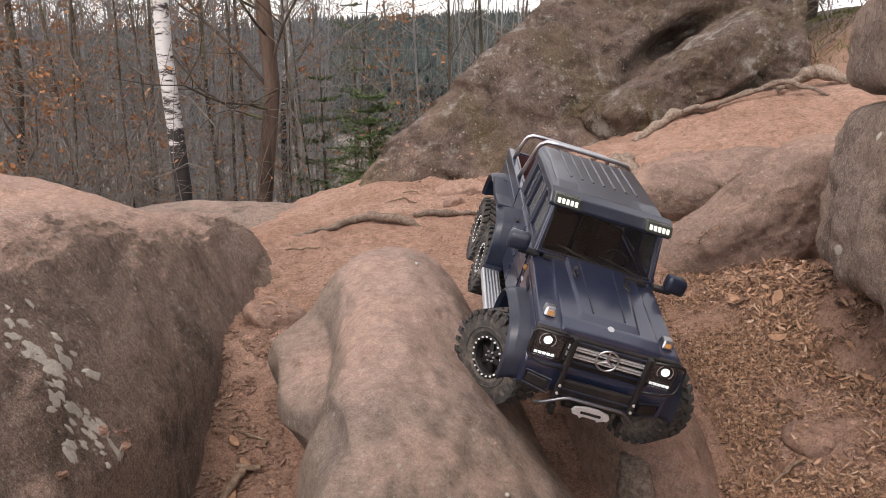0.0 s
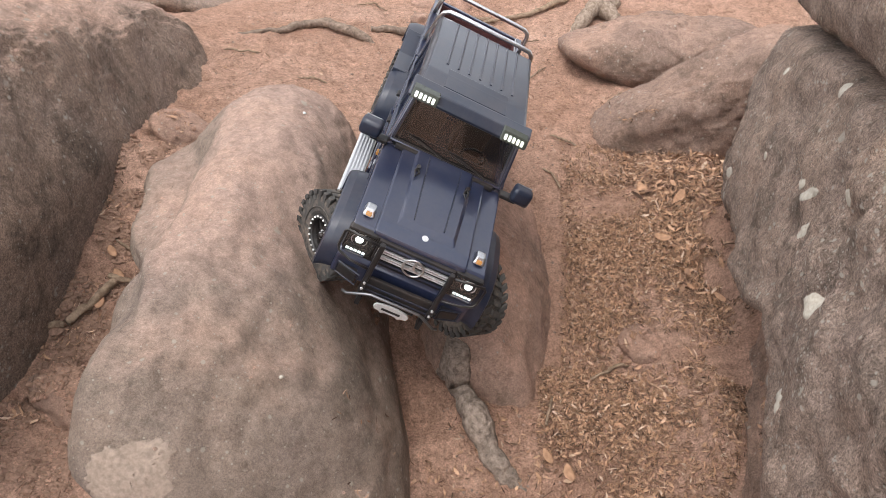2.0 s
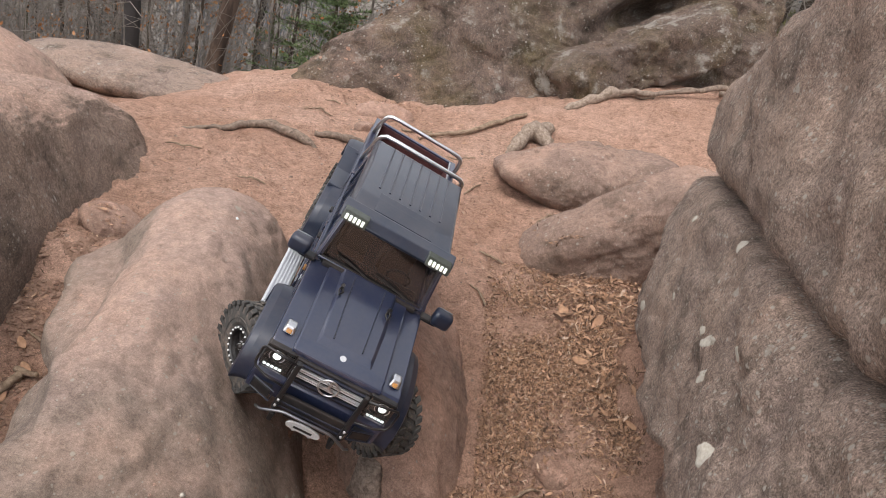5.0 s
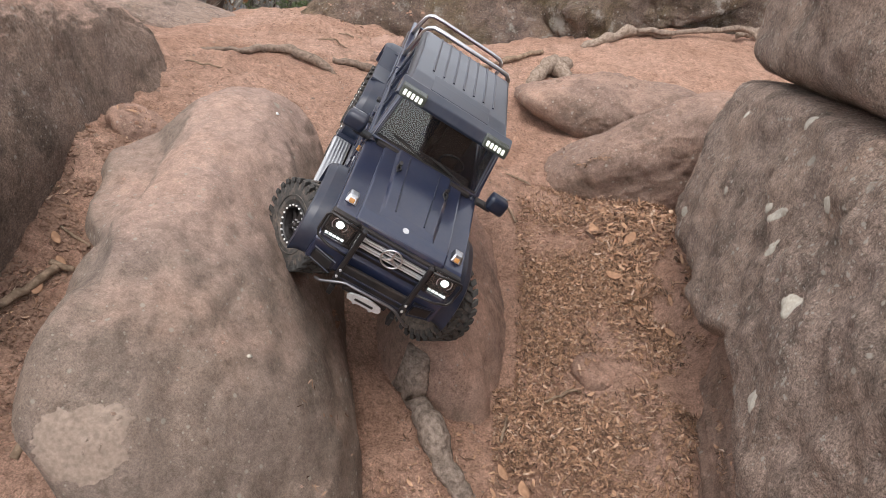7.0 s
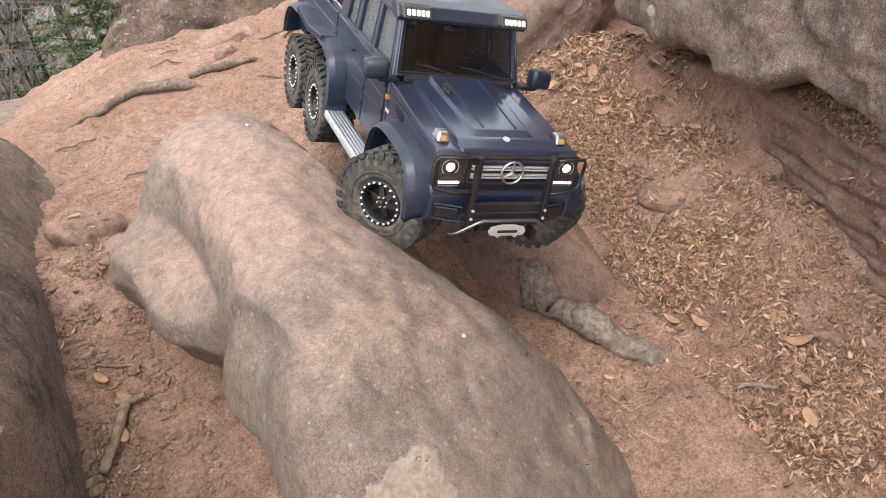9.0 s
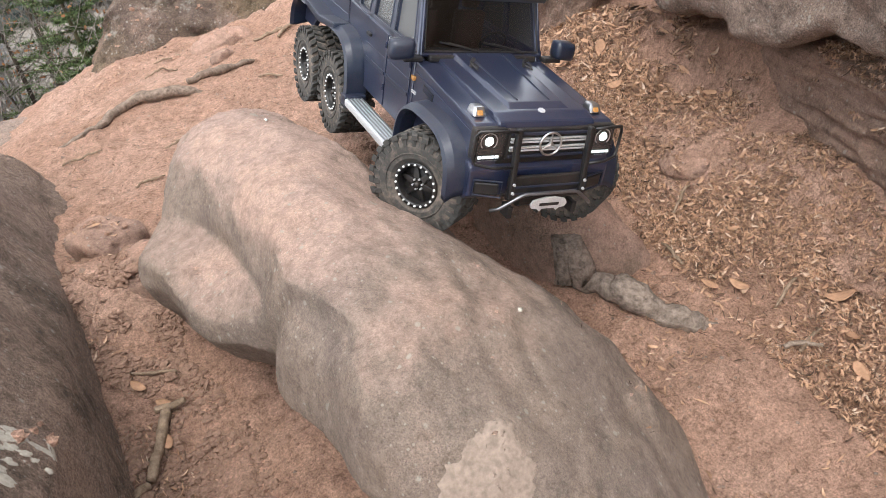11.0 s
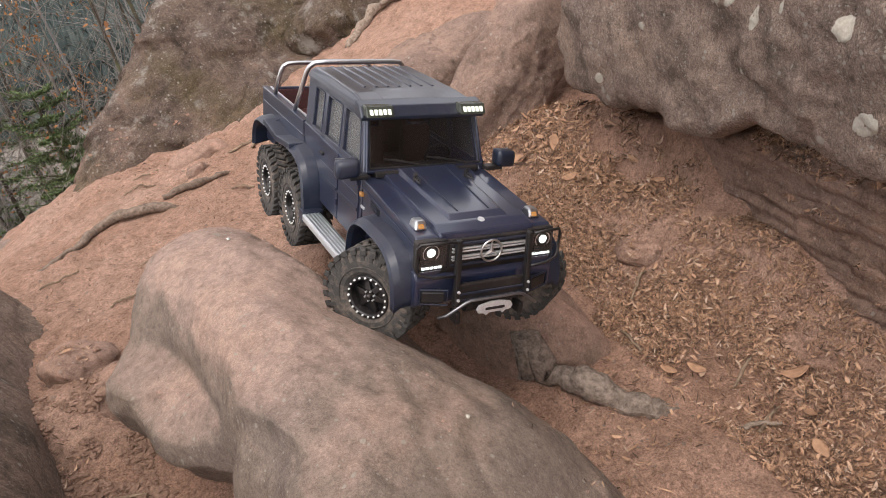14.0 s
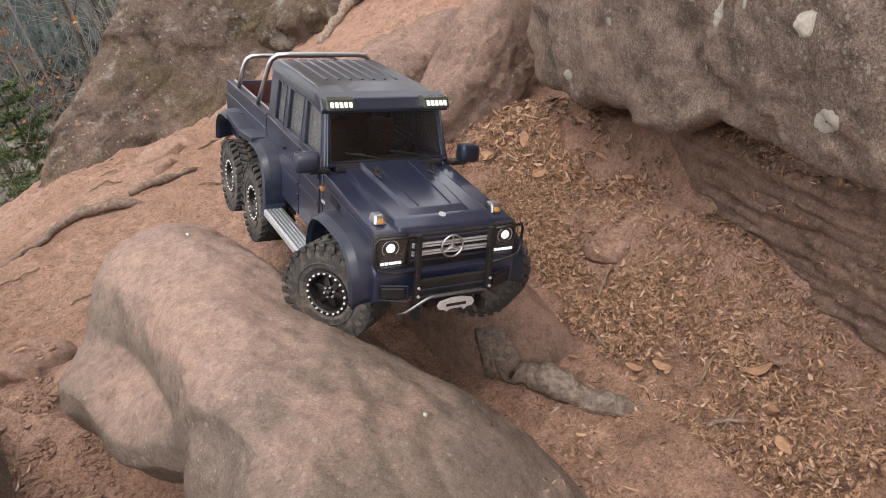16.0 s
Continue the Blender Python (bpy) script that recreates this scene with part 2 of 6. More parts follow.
def sand_material():
    m, nt, b = nodes_of("red_sand")
    b.inputs["Roughness"].default_value, b.inputs["Specular IOR Level"].default_value = 0.95, 0.1
    big = tex(nt, "ShaderNodeTexNoise", 3.0, 5, 0.6)
    mid = tex(nt, "ShaderNodeTexNoise", 30.0, 6, 0.7)
    fine = tex(nt, "ShaderNodeTexNoise", 300.0, 4, 0.7)
    col = ramp(nt, big.outputs[0], [(0.3, (0.44, 0.262, 0.188)), (0.5, (0.525, 0.33, 0.248)), (0.72, (0.585, 0.388, 0.305))])
    col = mix(nt, 1.0, col, ramp(nt, mid.outputs[0], [(0.3, (0.7, 0.68, 0.66)), (0.55, (1, 1, 1)), (0.75, (1.12, 1.1, 1.08))]), "MULTIPLY")
    col = mix(nt, 1.0, col, ramp(nt, fine.outputs[0], [(0.3, (0.55, 0.53, 0.51)), (0.5, (1, 1, 1)), (0.7, (1.36, 1.36, 1.36))]), "MULTIPLY")
    clod = tex(nt, "ShaderNodeTexNoise", 95.0, 6, 0.75)
    col = mix(nt, 1.0, col, ramp(nt, clod.outputs[0], [(0.36, (0.62, 0.59, 0.57)), (0.5, (1, 1, 1)), (0.7, (1.14, 1.13, 1.12))]), "MULTIPLY")
    speck = tex(nt, "ShaderNodeTexNoise", 420.0, 4, 0.8)
    col = mix(nt, 1.0, col, ramp(nt, speck.outputs[0], [(0.36, (0.78, 0.76, 0.75)), (0.5, (1.03, 1.02, 1.01)), (0.64, (1.2, 1.19, 1.18))]), "MULTIPLY")
    # beyond the ledge the ground is dead leaves and dull grass
    geo = nt.nodes.new("ShaderNodeNewGeometry")
    sep = nt.nodes.new("ShaderNodeSeparateXYZ")
    nt.links.new(geo.outputs["Position"], sep.inputs[0])
    far = ramp(nt, maths(nt, "MULTIPLY", sep.outputs[1], 0.01), [(0.034, (0, 0, 0)), (0.045, (1, 1, 1))])
    wood = tex(nt, "ShaderNodeTexNoise", 1.3, 6, 0.7)
    floor = ramp(nt, wood.outputs[0], [(0.35, (0.15, 0.125, 0.105)), (0.55, (0.25, 0.22, 0.19)), (0.7, (0.22, 0.21, 0.17))])
    col = mix(nt, far, col, floor)
    nt.links.new(col, b.inputs["Base Color"])
    relief(nt, b, [(mid.outputs[0], 0.9, 0.018), (clod.outputs[0], 1.0, 0.009), (fine.outputs[0], 0.9, 0.004), (speck.outputs[0], 0.9, 0.003)])
    return m


SAND = sand_material()


EARTH = plain("dark_brown_earth", (0.22, 0.137, 0.1), 0.95, 0.0, 0.35, 260, 0.1)


# ---- ground: one sheet from the sandy ledge to the far hills ----
PROFILE_Y = (-3.0, 0.0, 0.4, 0.62, 0.9, 1.25, 1.7, 2.35, 2.8)
PROFILE_Z = (0.05, 0.19, 0.30, 0.345, 0.40, 0.45, 0.475, 0.455, 0.42)


def ledge(x, y):
    z = np.interp(y, PROFILE_Y, PROFILE_Z)
    z = z + 0.27 * step(x, 0.05, 1.0) * step(y, 1.2, 2.3) + 0.40 * step(x, 0.9, 1.9) * step(y, 1.3, 2.9)
    z = z - 0.20 * step(-x, 0.1, 0.9) * step(y, 1.45, 2.2)
    z = z + hump(x, y, 0.125, 0.98, 0.07, 0.17, 0.075) + hump(x, y, 0.05, 1.15, 0.2, 0.12, 0.035)
    z = z + hump(x, y, -0.29, 1.03, 0.07, 0.09, 0.05) - hump(x, y, -0.24, 0.72, 0.08, 0.2, 0.03)
    z = z + 0.080 * step(x, 0.44, 0.56) * step(-y, -1.02, -0.76)
    z = z + 0.085 * step(x, 0.555, 0.640) * step(-y, -1.22, -1.05) * step(y, 0.72, 0.84)
    z = z + hump(x, y, 0.62, 1.20, 0.11, 0.17, 0.062) + 0.02 * step(-x, 0.30, 0.36) * step(-y, -1.3, -1.0)
    z = z + 0.065 * step(x, 0.60, 0.72) * step(-y, -1.06, -0.84)
    return z


def ground_height(x, y):
    """Height in plan units."""
    out = np.maximum(0, np.maximum(y - 2.55 - 4.0 * step(x, 0.5, 1.5), np.abs(x + 0.3) * 0.55 - 1.5 * (x < 0) - 3.0))
    z = ledge(x, y)
    drop = 0.55 * np.minimum(out, 22) + 0.03 * np.clip(out - 22, 0, 100)
    rise = 15 * step(y, 170, 520) + 4 * np.sin(x * 0.011 + 1.0) * step(y, 200, 500)
    return np.where(out > 0, z - drop * step(out, 0, 0.5) + rise, z)


def graded(lo, hi, inner, far_lo, far_hi, n):
    mid = np.arange(lo, hi, inner)
    a = lo - np.geomspace(inner, lo - far_lo, n)
    b = hi + np.geomspace(inner, far_hi - hi, n)
    return np.concatenate([a[::-1], mid, b])


def make_ground():
    xs, ys = graded(-0.42, 0.72, 0.0072, -900, 900, 70), graded(0.25, 2.5, 0.0085, -600, 900, 70)
    X, Y = np.meshgrid(xs, ys)
    Z = ground_height(X, Y)
    pts = np.stack([X.ravel(), Y.ravel(), Z.ravel()], 1)
    near = np.exp(-np.maximum(0, np.hypot(pts[:, 0], pts[:, 1] - 1.2) - 1.5))
    far = 1 - near
    pts[:, 2] += near * (0.012 * wave(pts, 0.16, 1, 3) + 0.0085 * wave(pts, 0.05, 2, 5, 0.62)) + far * 0.5 * wave(pts, 6.0, 3, 3)
    nx, ny = len(xs), len(ys)
    faces = [(j * nx + i, j * nx + i + 1, (j + 1) * nx + i + 1, (j + 1) * nx + i) for j in range(ny - 1) for i in range(nx - 1)]
    ob = mesh_object("ground", pts * K, faces, SAND)
    return tagged(ob, "reddish sandy ground between weathered rocks, falling to woods", "ground", kind="structure")


ground = make_ground()


# ---- rocks ----
def sphere_net(n):
    """A cube's net of n x n quads a side, blown up to a sphere: unit points and faces."""
    pts, faces, index = [], [], {}

    def vert(p):
        key = tuple(np.round(p, 6))
        if key not in index:
            index[key] = len(pts)
            pts.append(p)
        return index[key]

    g = np.tan(np.linspace(-math.pi / 4, math.pi / 4, n + 1))
    for axis in range(3):
        for side in (-1.0, 1.0):
            grid = [[None] * (n + 1) for _ in range(n + 1)]
            for i in range(n + 1):
                for j in range(n + 1):
                    p = [0, 0, 0]
                    p[axis], p[(axis + 1) % 3], p[(axis + 2) % 3] = side, g[i], g[j]
                    grid[i][j] = vert(tuple(p))
            for i in range(n):
                for j in range(n):
                    q = (grid[i][j], grid[i + 1][j], grid[i + 1][j + 1], grid[i][j + 1])
                    faces.append(q if side > 0 else q[::-1])
    p = np.array(pts)
    return p / np.linalg.norm(p, axis=1)[:, None], faces


NETS = {}


def rock(name, centre, half, turn, power, mat, label, n=40, cuts=(), bumps=(0.05, 0.012), sizes=(0.35, 0.06), seed=0, shape=None, category="rock"):
    """A rounded block: a superellipsoid, pared by smooth planes (point, normal), with worn, lumpy skin. Plan units and degrees."""
    if n not in NETS:
        NETS[n] = sphere_net(n)
    d, faces = NETS[n]
    R = np.array(Euler([radians(a) for a in turn]).to_matrix())
    C = np.array(centre)
    q = 14.0 if cuts else power
    r = (np.abs(d / np.array(half)) ** power).sum(1) ** (q / power)
    dw = d @ R.T
    for point, normal in cuts:
        nn = np.array(normal) / np.linalg.norm(normal)
        h = (np.array(point) - C) @ nn
        r = r + (np.maximum(0, dw @ nn) / h) ** q
    p = C + dw * (r ** (-1 / q))[:, None]
    if shape:
        p = shape(p)
    p = p + dw * (bumps[0] * wave(p, sizes[0], seed, 3) + bumps[1] * wave(p, sizes[1], seed + 5, 4, 0.6))[:, None]
    return tagged(mesh_object(name, p * K, faces, mat), label, category)


def whale(name, stations, mat, label, base, n=64, m=110, bumps=(0.012, 0.004), seed=0, category="rock", undercut=None, lean=0.0, shape=None):
    """A long rock lofted over stations (y, x_left, x_crest, x_right, z_crest, power_left, power_right), down to the height base."""
    st = np.array(sorted(stations))
    ys = np.linspace(st[0, 0], st[-1, 0], m)
    t = np.arange(len(st))
    pos = np.interp(ys, st[:, 0], t)

    def curve(col):
        # smooth interpolation through the stations
        v = st[:, col]
        i = np.clip(pos.astype(int), 0, len(t) - 2)
        u = pos - i
        v0, v1, v2, v3 = v[np.clip(i - 1, 0, None)], v[i], v[i + 1], v[np.clip(i + 2, None, len(t) - 1)]
        return 0.5 * (2 * v1 + (v2 - v0) * u + (2 * v0 - 5 * v1 + 4 * v2 - v3) * u ** 2 + (3 * v1 - v0 - 3 * v2 + v3) * u ** 3)

    xl, xc, xr, zc, pl, pr = (curve(c) for c in range(1, 7))
    a = np.linspace(-math.pi / 2, math.pi / 2, n)
    pts = []
    for k, y in enumerate(ys):
        for q in a:
            s, c = abs(math.sin(q)), math.cos(q)
            pw = pl[k] if q < 0 else pr[k]
            s2, c2 = s ** (2 / pw), max(0.0, c) ** (2 / pw)
            w = (xc[k] - xl[k]) if q < 0 else (xr[k] - xc[k])
            pts.append((xc[k] + math.copysign(s2, q) * w, y, base + (zc[k] - base) * c2))
    pts = np.array(pts)
    if lean:
        # the right flank spreads towards its foot
        top = np.repeat(zc, n)
        pts[:, 0] += lean * np.clip(top - 0.01 - pts[:, 2], 0, 0.21) * np.tile(step(a, 0.15, 0.6), m)
    if undercut:
        # the left foot draws in below the height z0, more towards the front
        z0, y_front, y_back, much, little = undercut
        k = little + (much - little) * (1 - step(pts[:, 1], y_front, y_back))
        left = step(-pts[:, 0], -0.05, 0.05)
        pts[:, 0] += k * np.maximum(0, z0 - pts[:, 2]) * left
    if shape:
        pts = shape(pts)
    faces = [(k * n + i, k * n + i + 1, (k + 1) * n + i + 1, (k + 1) * n + i) for k in range(m - 1) for i in range(n - 1)]
    first, last = [i for i in range(n)], [(m - 1) * n + i for i in range(n)]
    faces += [tuple(first[::-1]), tuple(last)]
    pts[:, 2] += bumps[0] * wave(pts, 0.12, seed, 3) + bumps[1] * wave(pts, 0.03, seed + 4, 4, 0.6)
    pts[:, 0] += bumps[0] * 0.8 * wave(pts, 0.12, seed + 9, 3)
    return tagged(mesh_object(name, pts * K, faces, mat), label, category)


def gouged(p):
    """A scooped hollow on the front."""
    q = p.copy()
    g = hump(p[:, 0], p[:, 1], 0.272, 0.775, 0.035, 0.030, 1.0, 25)
    q[:, 2] -= 0.022 * g
    q[:, 1] += 0.010 * g
    return q


def lobe(p):
    """A blunt lobe on the left flank, with a narrow shelf above it and a crease where it meets the rock."""
    q = p.copy()
    x, y, z = p.T
    left = step(-x, 0.06, 0.10)
    along = step(y, 0.65, 0.76) * (1 - step(y, 0.86, 0.97))
    q[:, 0] -= 0.060 * along * left * (1 - step(z, 0.520, 0.548))
    crease = np.exp(-((x + 0.085 + 0.38 * (y - 0.52)) / 0.010) ** 2) * step(y, 0.46, 0.56) * (1 - step(y, 0.70, 0.76))
    q[:, 0] += 0.010 * crease * left
    # hollow behind the crest and a shallow dip on the right flank
    q[:, 2] -= hump(x, y, 0.07, 0.72, 0.07, 0.09, 0.012) + hump(x, y, 0.11, 0.47, 0.03, 0.05, 0.012)
    return q


main_rock = whale("rock", [
    (1.120, -0.120, -0.050, 0.020, 0.460, 2.0, 2.0),
    (1.105, -0.160, -0.055, 0.050, 0.545, 2.4, 2.0),
    (1.060, -0.190, -0.060, 0.080, 0.600, 2.6, 1.9),
    (0.950, -0.225, -0.050, 0.108, 0.617, 2.5, 1.7),
    (0.850, -0.165, -0.040, 0.140, 0.618, 3.2, 1.6),
    (0.780, -0.138, -0.038, 0.160, 0.616, 3.8, 1.6),
    (0.700, -0.138, -0.045, 0.185, 0.607, 3.5, 1.55),
    (0.600, -0.143, -0.060, 0.205, 0.600, 3.2, 1.6),
    (0.530, -0.119, -0.070, 0.208, 0.590, 3.0, 1.6),
    (0.470, -0.112, -0.075, 0.184, 0.570, 3.8, 1.5),
    (0.430, -0.096, -0.062, 0.160, 0.534, 3.4, 1.5),
    (0.400, -0.090, -0.040, 0.140, 0.470, 2.8, 1.7),
    (0.380, -0.075, -0.020, 0.120, 0.380, 2.4, 2.0),
    (0.365, -0.050, 0.000, 0.100, 0.290, 2.0, 2.0),
], ROCK_MAIN, "large smooth whale-backed sandstone rock, pinkish with grey crust", 0.27, seed=3, n=150, m=170, bumps=(0.010, 0.004), undercut=(0.50, 0.72, 0.95, 0.9, 0.35), shape=lobe)

companion = whale("rock", [
    (1.19, 0.16, 0.20, 0.24, 0.43, 2, 2),
    (1.16, 0.15, 0.212, 0.285, 0.485, 2, 2),
    (1.08, 0.145, 0.215, 0.345, 0.512, 2.2, 2.0),
    (0.98, 0.145, 0.212, 0.365, 0.520, 2.4, 1.8),
    (0.90, 0.150, 0.210, 0.365, 0.518, 2.5, 1.7),
    (0.82, 0.160, 0.207, 0.360, 0.513, 2.6, 1.55),
    (0.78, 0.178, 0.215, 0.352, 0.500, 2.6, 1.55),
    (0.752, 0.195, 0.232, 0.345, 0.470, 2.4, 1.7),
    (0.735, 0.215, 0.252, 0.335, 0.435, 2.2, 1.9),
    (0.722, 0.238, 0.275, 0.320, 0.375, 2, 2),
    (0.717, 0.272, 0.287, 0.300, 0.31, 2, 2),
], ROCK_PINK, "rounded pink sandstone rock beside a sandy cleft", 0.30, n=90, m=110, bumps=(0.013, 0.005), seed=12, shape=gouged)

left_wall = whale("boulder", [
    (1.545, -1.1, -0.62, -0.46, 0.40, 3, 4),
    (1.535, -1.2, -0.62, -0.425, 0.475, 3, 6),
    (1.51, -1.3, -0.62, -0.395, 0.520, 3, 9),
    (1.44, -1.4, -0.64, -0.385, 0.550, 3, 12),
    (1.30, -1.6, -0.68, -0.405, 0.590, 3, 14),
    (1.19, -1.6, -0.70, -0.420, 0.624, 3, 14),
    (1.05, -1.6, -0.68, -0.410, 0.655, 3, 14),
    (0.80, -1.6, -0.64, -0.405, 0.706, 3, 14),
    (0.60, -1.6, -0.64, -0.400, 0.742, 3, 12),
    (0.20, -1.6, -0.66, -0.42, 0.79, 3, 8),
    (-0.40, -1.6, -0.74, -0.46, 0.75, 3, 5),
    (-0.50, -1.2, -0.75, -0.55, 0.40, 2, 2),
], ROCK_LEFT, "long flat-topped boulder with dark crusted flank", 0.22, n=170, m=170, bumps=(0.012, 0.006), seed=21, lean=0.50)


def strata(p):
    """Weathered beds: thin harder layers stand proud, broken along their length."""
    q = p.copy()
    for k, (x, y, z) in enumerate(p):
        bed = noise.noise(Vector((3.1, y * 5, z * 75))) + 0.6 * noise.noise(Vector((9.7, y * 11, z * 160)))
        q[k, 0] -= 0.007 * bed
    return q


def lobed(p):
    """The lower lip hangs in uneven lobes, with two notches, and is cut back sharply beneath."""
    q = p.copy()
    y = p[:, 1]
    low = np.clip((0.68 - p[:, 2]) / 0.10, 0, 1)
    q[:, 2] += low * (0.006 * np.sin(y * 31 + 0.4) + 0.010 * np.exp(-((y - 0.925) / 0.020) ** 2) + 0.016 * np.exp(-((y - 0.69) / 0.04) ** 2) - 0.010 * np.exp(-((y - 0.80) / 0.05) ** 2))
    return q


def hollow(p):
    """A dark cleft under the boulder's brow, above the leaning slab."""
    q = p.copy()
    x, y, z = p.T
    q[:, 1] += 0.22 * np.exp(-((x - 0.80) / 0.13) ** 2 - ((z - 0.865 - 0.5 * (x - 0.78)) / 0.05) ** 2) * (y < 2.7)
    return q


right_wall = rock("boulder", (0.952, 0.37, 0.742), (0.50, 0.800, 0.168), (-1.2, 0, -10), 20.0, ROCK_GREY, "big overhanging grey boulder with pale lichen spots", n=130, bumps=(0.026, 0.010), sizes=(0.3, 0.05), seed=31, shape=lobed,
                  cuts=[((0.50, 0.70, 0.855), (0, 0.1, 1)), ((0.585, 1.13, 0.80), (-0.1, 0.73, 0.68))])
right_top = rock("boulder", (0.942, 0.370, 1.06), (0.50, 0.800, 0.26), (-1.2, 0, -10), 18.0, ROCK_GREY, "upper layer of grey boulder above a crack", n=80, bumps=(0.034, 0.010), sizes=(0.3, 0.05), seed=31,
                 cuts=[((0.50, 0.70, 0.850), (0, -0.1, -1)), ((0.555, 0.97, 1.02), (-0.1, 0.43, 0.90)), ((0.565, 1.15, 0.89), (-0.3, 0.9, 0.25))])
bank = rock("rock", (0.782, 0.455, 0.458), (0.262, 0.40, 0.108), (-3, 0, -12.5), 9.0, ROCK_BED, "layered sandstone ledge under the overhang", n=110, bumps=(0.016, 0.006), sizes=(0.2, 0.04), seed=35, shape=strata)
back_boulder = rock("boulder", (1.05, 3.15, 0.6), (1.7, 1.05, 0.95), (0, 0, 0), 4.0, ROCK_BACK, "huge sloping boulder with mossy, lichen-speckled face", n=150,
                    cuts=[((0.0, 2.34, 0.47), (0.0, -0.86, 0.5)), ((-0.335, 2.33, 0.43), (-0.624, 0.242, 0.548)), ((1.25, 2.75, 0.8), (1.0, -0.1, 0.04))], bumps=(0.05, 0.03), sizes=(0.4, 0.09), seed=41, shape=hollow)
slab = rock("boulder", (0.760, 2.415, 0.762), (0.300, 0.11, 0.078), (0, -32, 8), 9.0, ROCK_BACK, "long grey slab leaning on the big boulder", n=60, bumps=(0.035, 0.014), sizes=(0.2, 0.05), seed=44)


def wedge(cx, cz, half, low, high):
    """Thins a rock towards its left end."""
    def shape(p):
        u = np.clip((p[:, 0] - cx) / half, -1, 1)
        q = p.copy()
        q[:, 2] = cz + (p[:, 2] - cz) * (low + (high - low) * (u + 1) / 2)
        return q
    return shape


rock_s = rock("rock", (0.575, 1.70, 0.560), (0.215, 0.12, 0.098), (0, -6, 5), 2.7, ROCK_STONE, "low rounded brown rock half buried in sand", n=48, bumps=(0.020, 0.005), sizes=(0.13, 0.03), seed=47, shape=wedge(0.575, 0.545, 0.215, 0.35, 1.1))
rock_t = rock("rock", (0.625, 1.425, 0.550), (0.225, 0.085, 0.088), (0, -37, 8), 3.4, ROCK_STONE, "leaning brown rock beside drifted leaves", n=48, bumps=(0.018, 0.005), sizes=(0.13, 0.03), seed=49)
hump_l = rock("rock", (-1.13, 1.65, 0.40), (0.5, 0.33, 0.19), (0, 8, 0), 2.4, ROCK_SAND, "smooth sandy rock hump on the ledge", n=36, bumps=(0.03, 0.006), sizes=(0.25, 0.05), seed=52)
hump_m = rock("rock", (-0.75, 2.4, 0.30), (0.38, 0.2, 0.062), (0, 0, 0), 2.2, ROCK_GREY, "low flat rock at the edge of the drop", n=32, bumps=(0.02, 0.006), sizes=(0.25, 0.05), seed=55)
pebble = rock("stone", (0.505, 1.50, 0.492), (0.055, 0.03, 0.022), (0, -10, 10), 2.3, ROCK_SAND, "small brown stone in the sand", n=12, bumps=(0.006, 0.002), sizes=(0.06, 0.02), seed=57, category="stone")


# ---- the toy truck: x forward, y to its left, z up, from the middle of the front axle ----
def dusty(name, colour, rough, metal, dust, amount, coat=0.0):
    """Paint or plastic with fine dust, thicker on flat tops, wiped in streaks."""
    m, nt, b = nodes_of(name)
    n1, n2, n3 = tex(nt, "ShaderNodeTexNoise", 22.0, 6, 0.7), tex(nt, "ShaderNodeTexNoise", 180.0, 4, 0.7), tex(nt, "ShaderNodeTexNoise", 900.0, 2)
    geo = nt.nodes.new("ShaderNodeNewGeometry")
    sep = nt.nodes.new("ShaderNodeSeparateXYZ")
    nt.links.new(geo.outputs["Normal"], sep.inputs[0])
    a = maths(nt, "ADD", maths(nt, "MULTIPLY", n1.outputs[0], 0.9), maths(nt, "MULTIPLY", n2.outputs[0], 0.3))
    a = maths(nt, "ADD", a, maths(nt, "MULTIPLY", sep.outputs[2], 0.10))
    f = maths(nt, "MULTIPLY", ramp(nt, a, [(0.55, (0, 0, 0)), (0.85, (1, 1, 1))]), amount)
    nt.links.new(mix(nt, f, colour, dust), b.inputs["Base Color"])
    nt.links.new(maths(nt, "ADD", maths(nt, "MULTIPLY", f, 0.7), rough), b.inputs["Roughness"])
    b.inputs["Metallic"].default_value, b.inputs["Coat Weight"].default_value = metal, coat
    b.inputs["Coat Roughness"].default_value = 0.14
    relief(nt, b, [(n3.outputs[0], 0.06, 0.0004)])
    return m


DUST = (0.24, 0.17, 0.13)
PAINT = dusty("dark_blue_paint", (0.017, 0.024, 0.054), 0.28, 0.2, DUST, 0.07, 1.0)
ROOF = dusty("satin_dark_roof", (0.020, 0.026, 0.044), 0.30, 0.15, DUST, 0.10, 0.7)
FLARE = dusty("dark_plastic", (0.011, 0.017, 0.034), 0.34, 0.0, DUST, 0.10)
BLACK = dusty("black_plastic", (0.007, 0.007, 0.008), 0.42, 0.0, DUST, 0.10)
RUBBER = dusty("dusty_tyre_rubber", (0.042, 0.039, 0.036), 0.80, 0.0, (0.26, 0.205, 0.165), 0.85)
CHROME = plain("brushed_chrome", (0.62, 0.62, 0.63), 0.28, 1.0, 0.1)
STEEL = plain("pale_steel", (0.60, 0.60, 0.61), 0.42, 0.55, 0.12)
DARK_STEEL = plain("dark_steel", (0.20, 0.20, 0.21), 0.35, 0.85, 0.15)
BRONZE = plain("bronze_skid", (0.30, 0.17, 0.10), 0.5, 0.7, 0.25, 90)
LINER = plain("dark_red_bed_liner", (0.07, 0.022, 0.022), 0.7, 0.0, 0.25, 200)
SEAT = plain("brown_seat", (0.09, 0.055, 0.038), 0.7, 0.0, 0.2, 200)
AMBER = plain("amber_lens", (0.42, 0.20, 0.06), 0.25)
WHITE = plain("off_white", (0.75, 0.75, 0.74), 0.4)


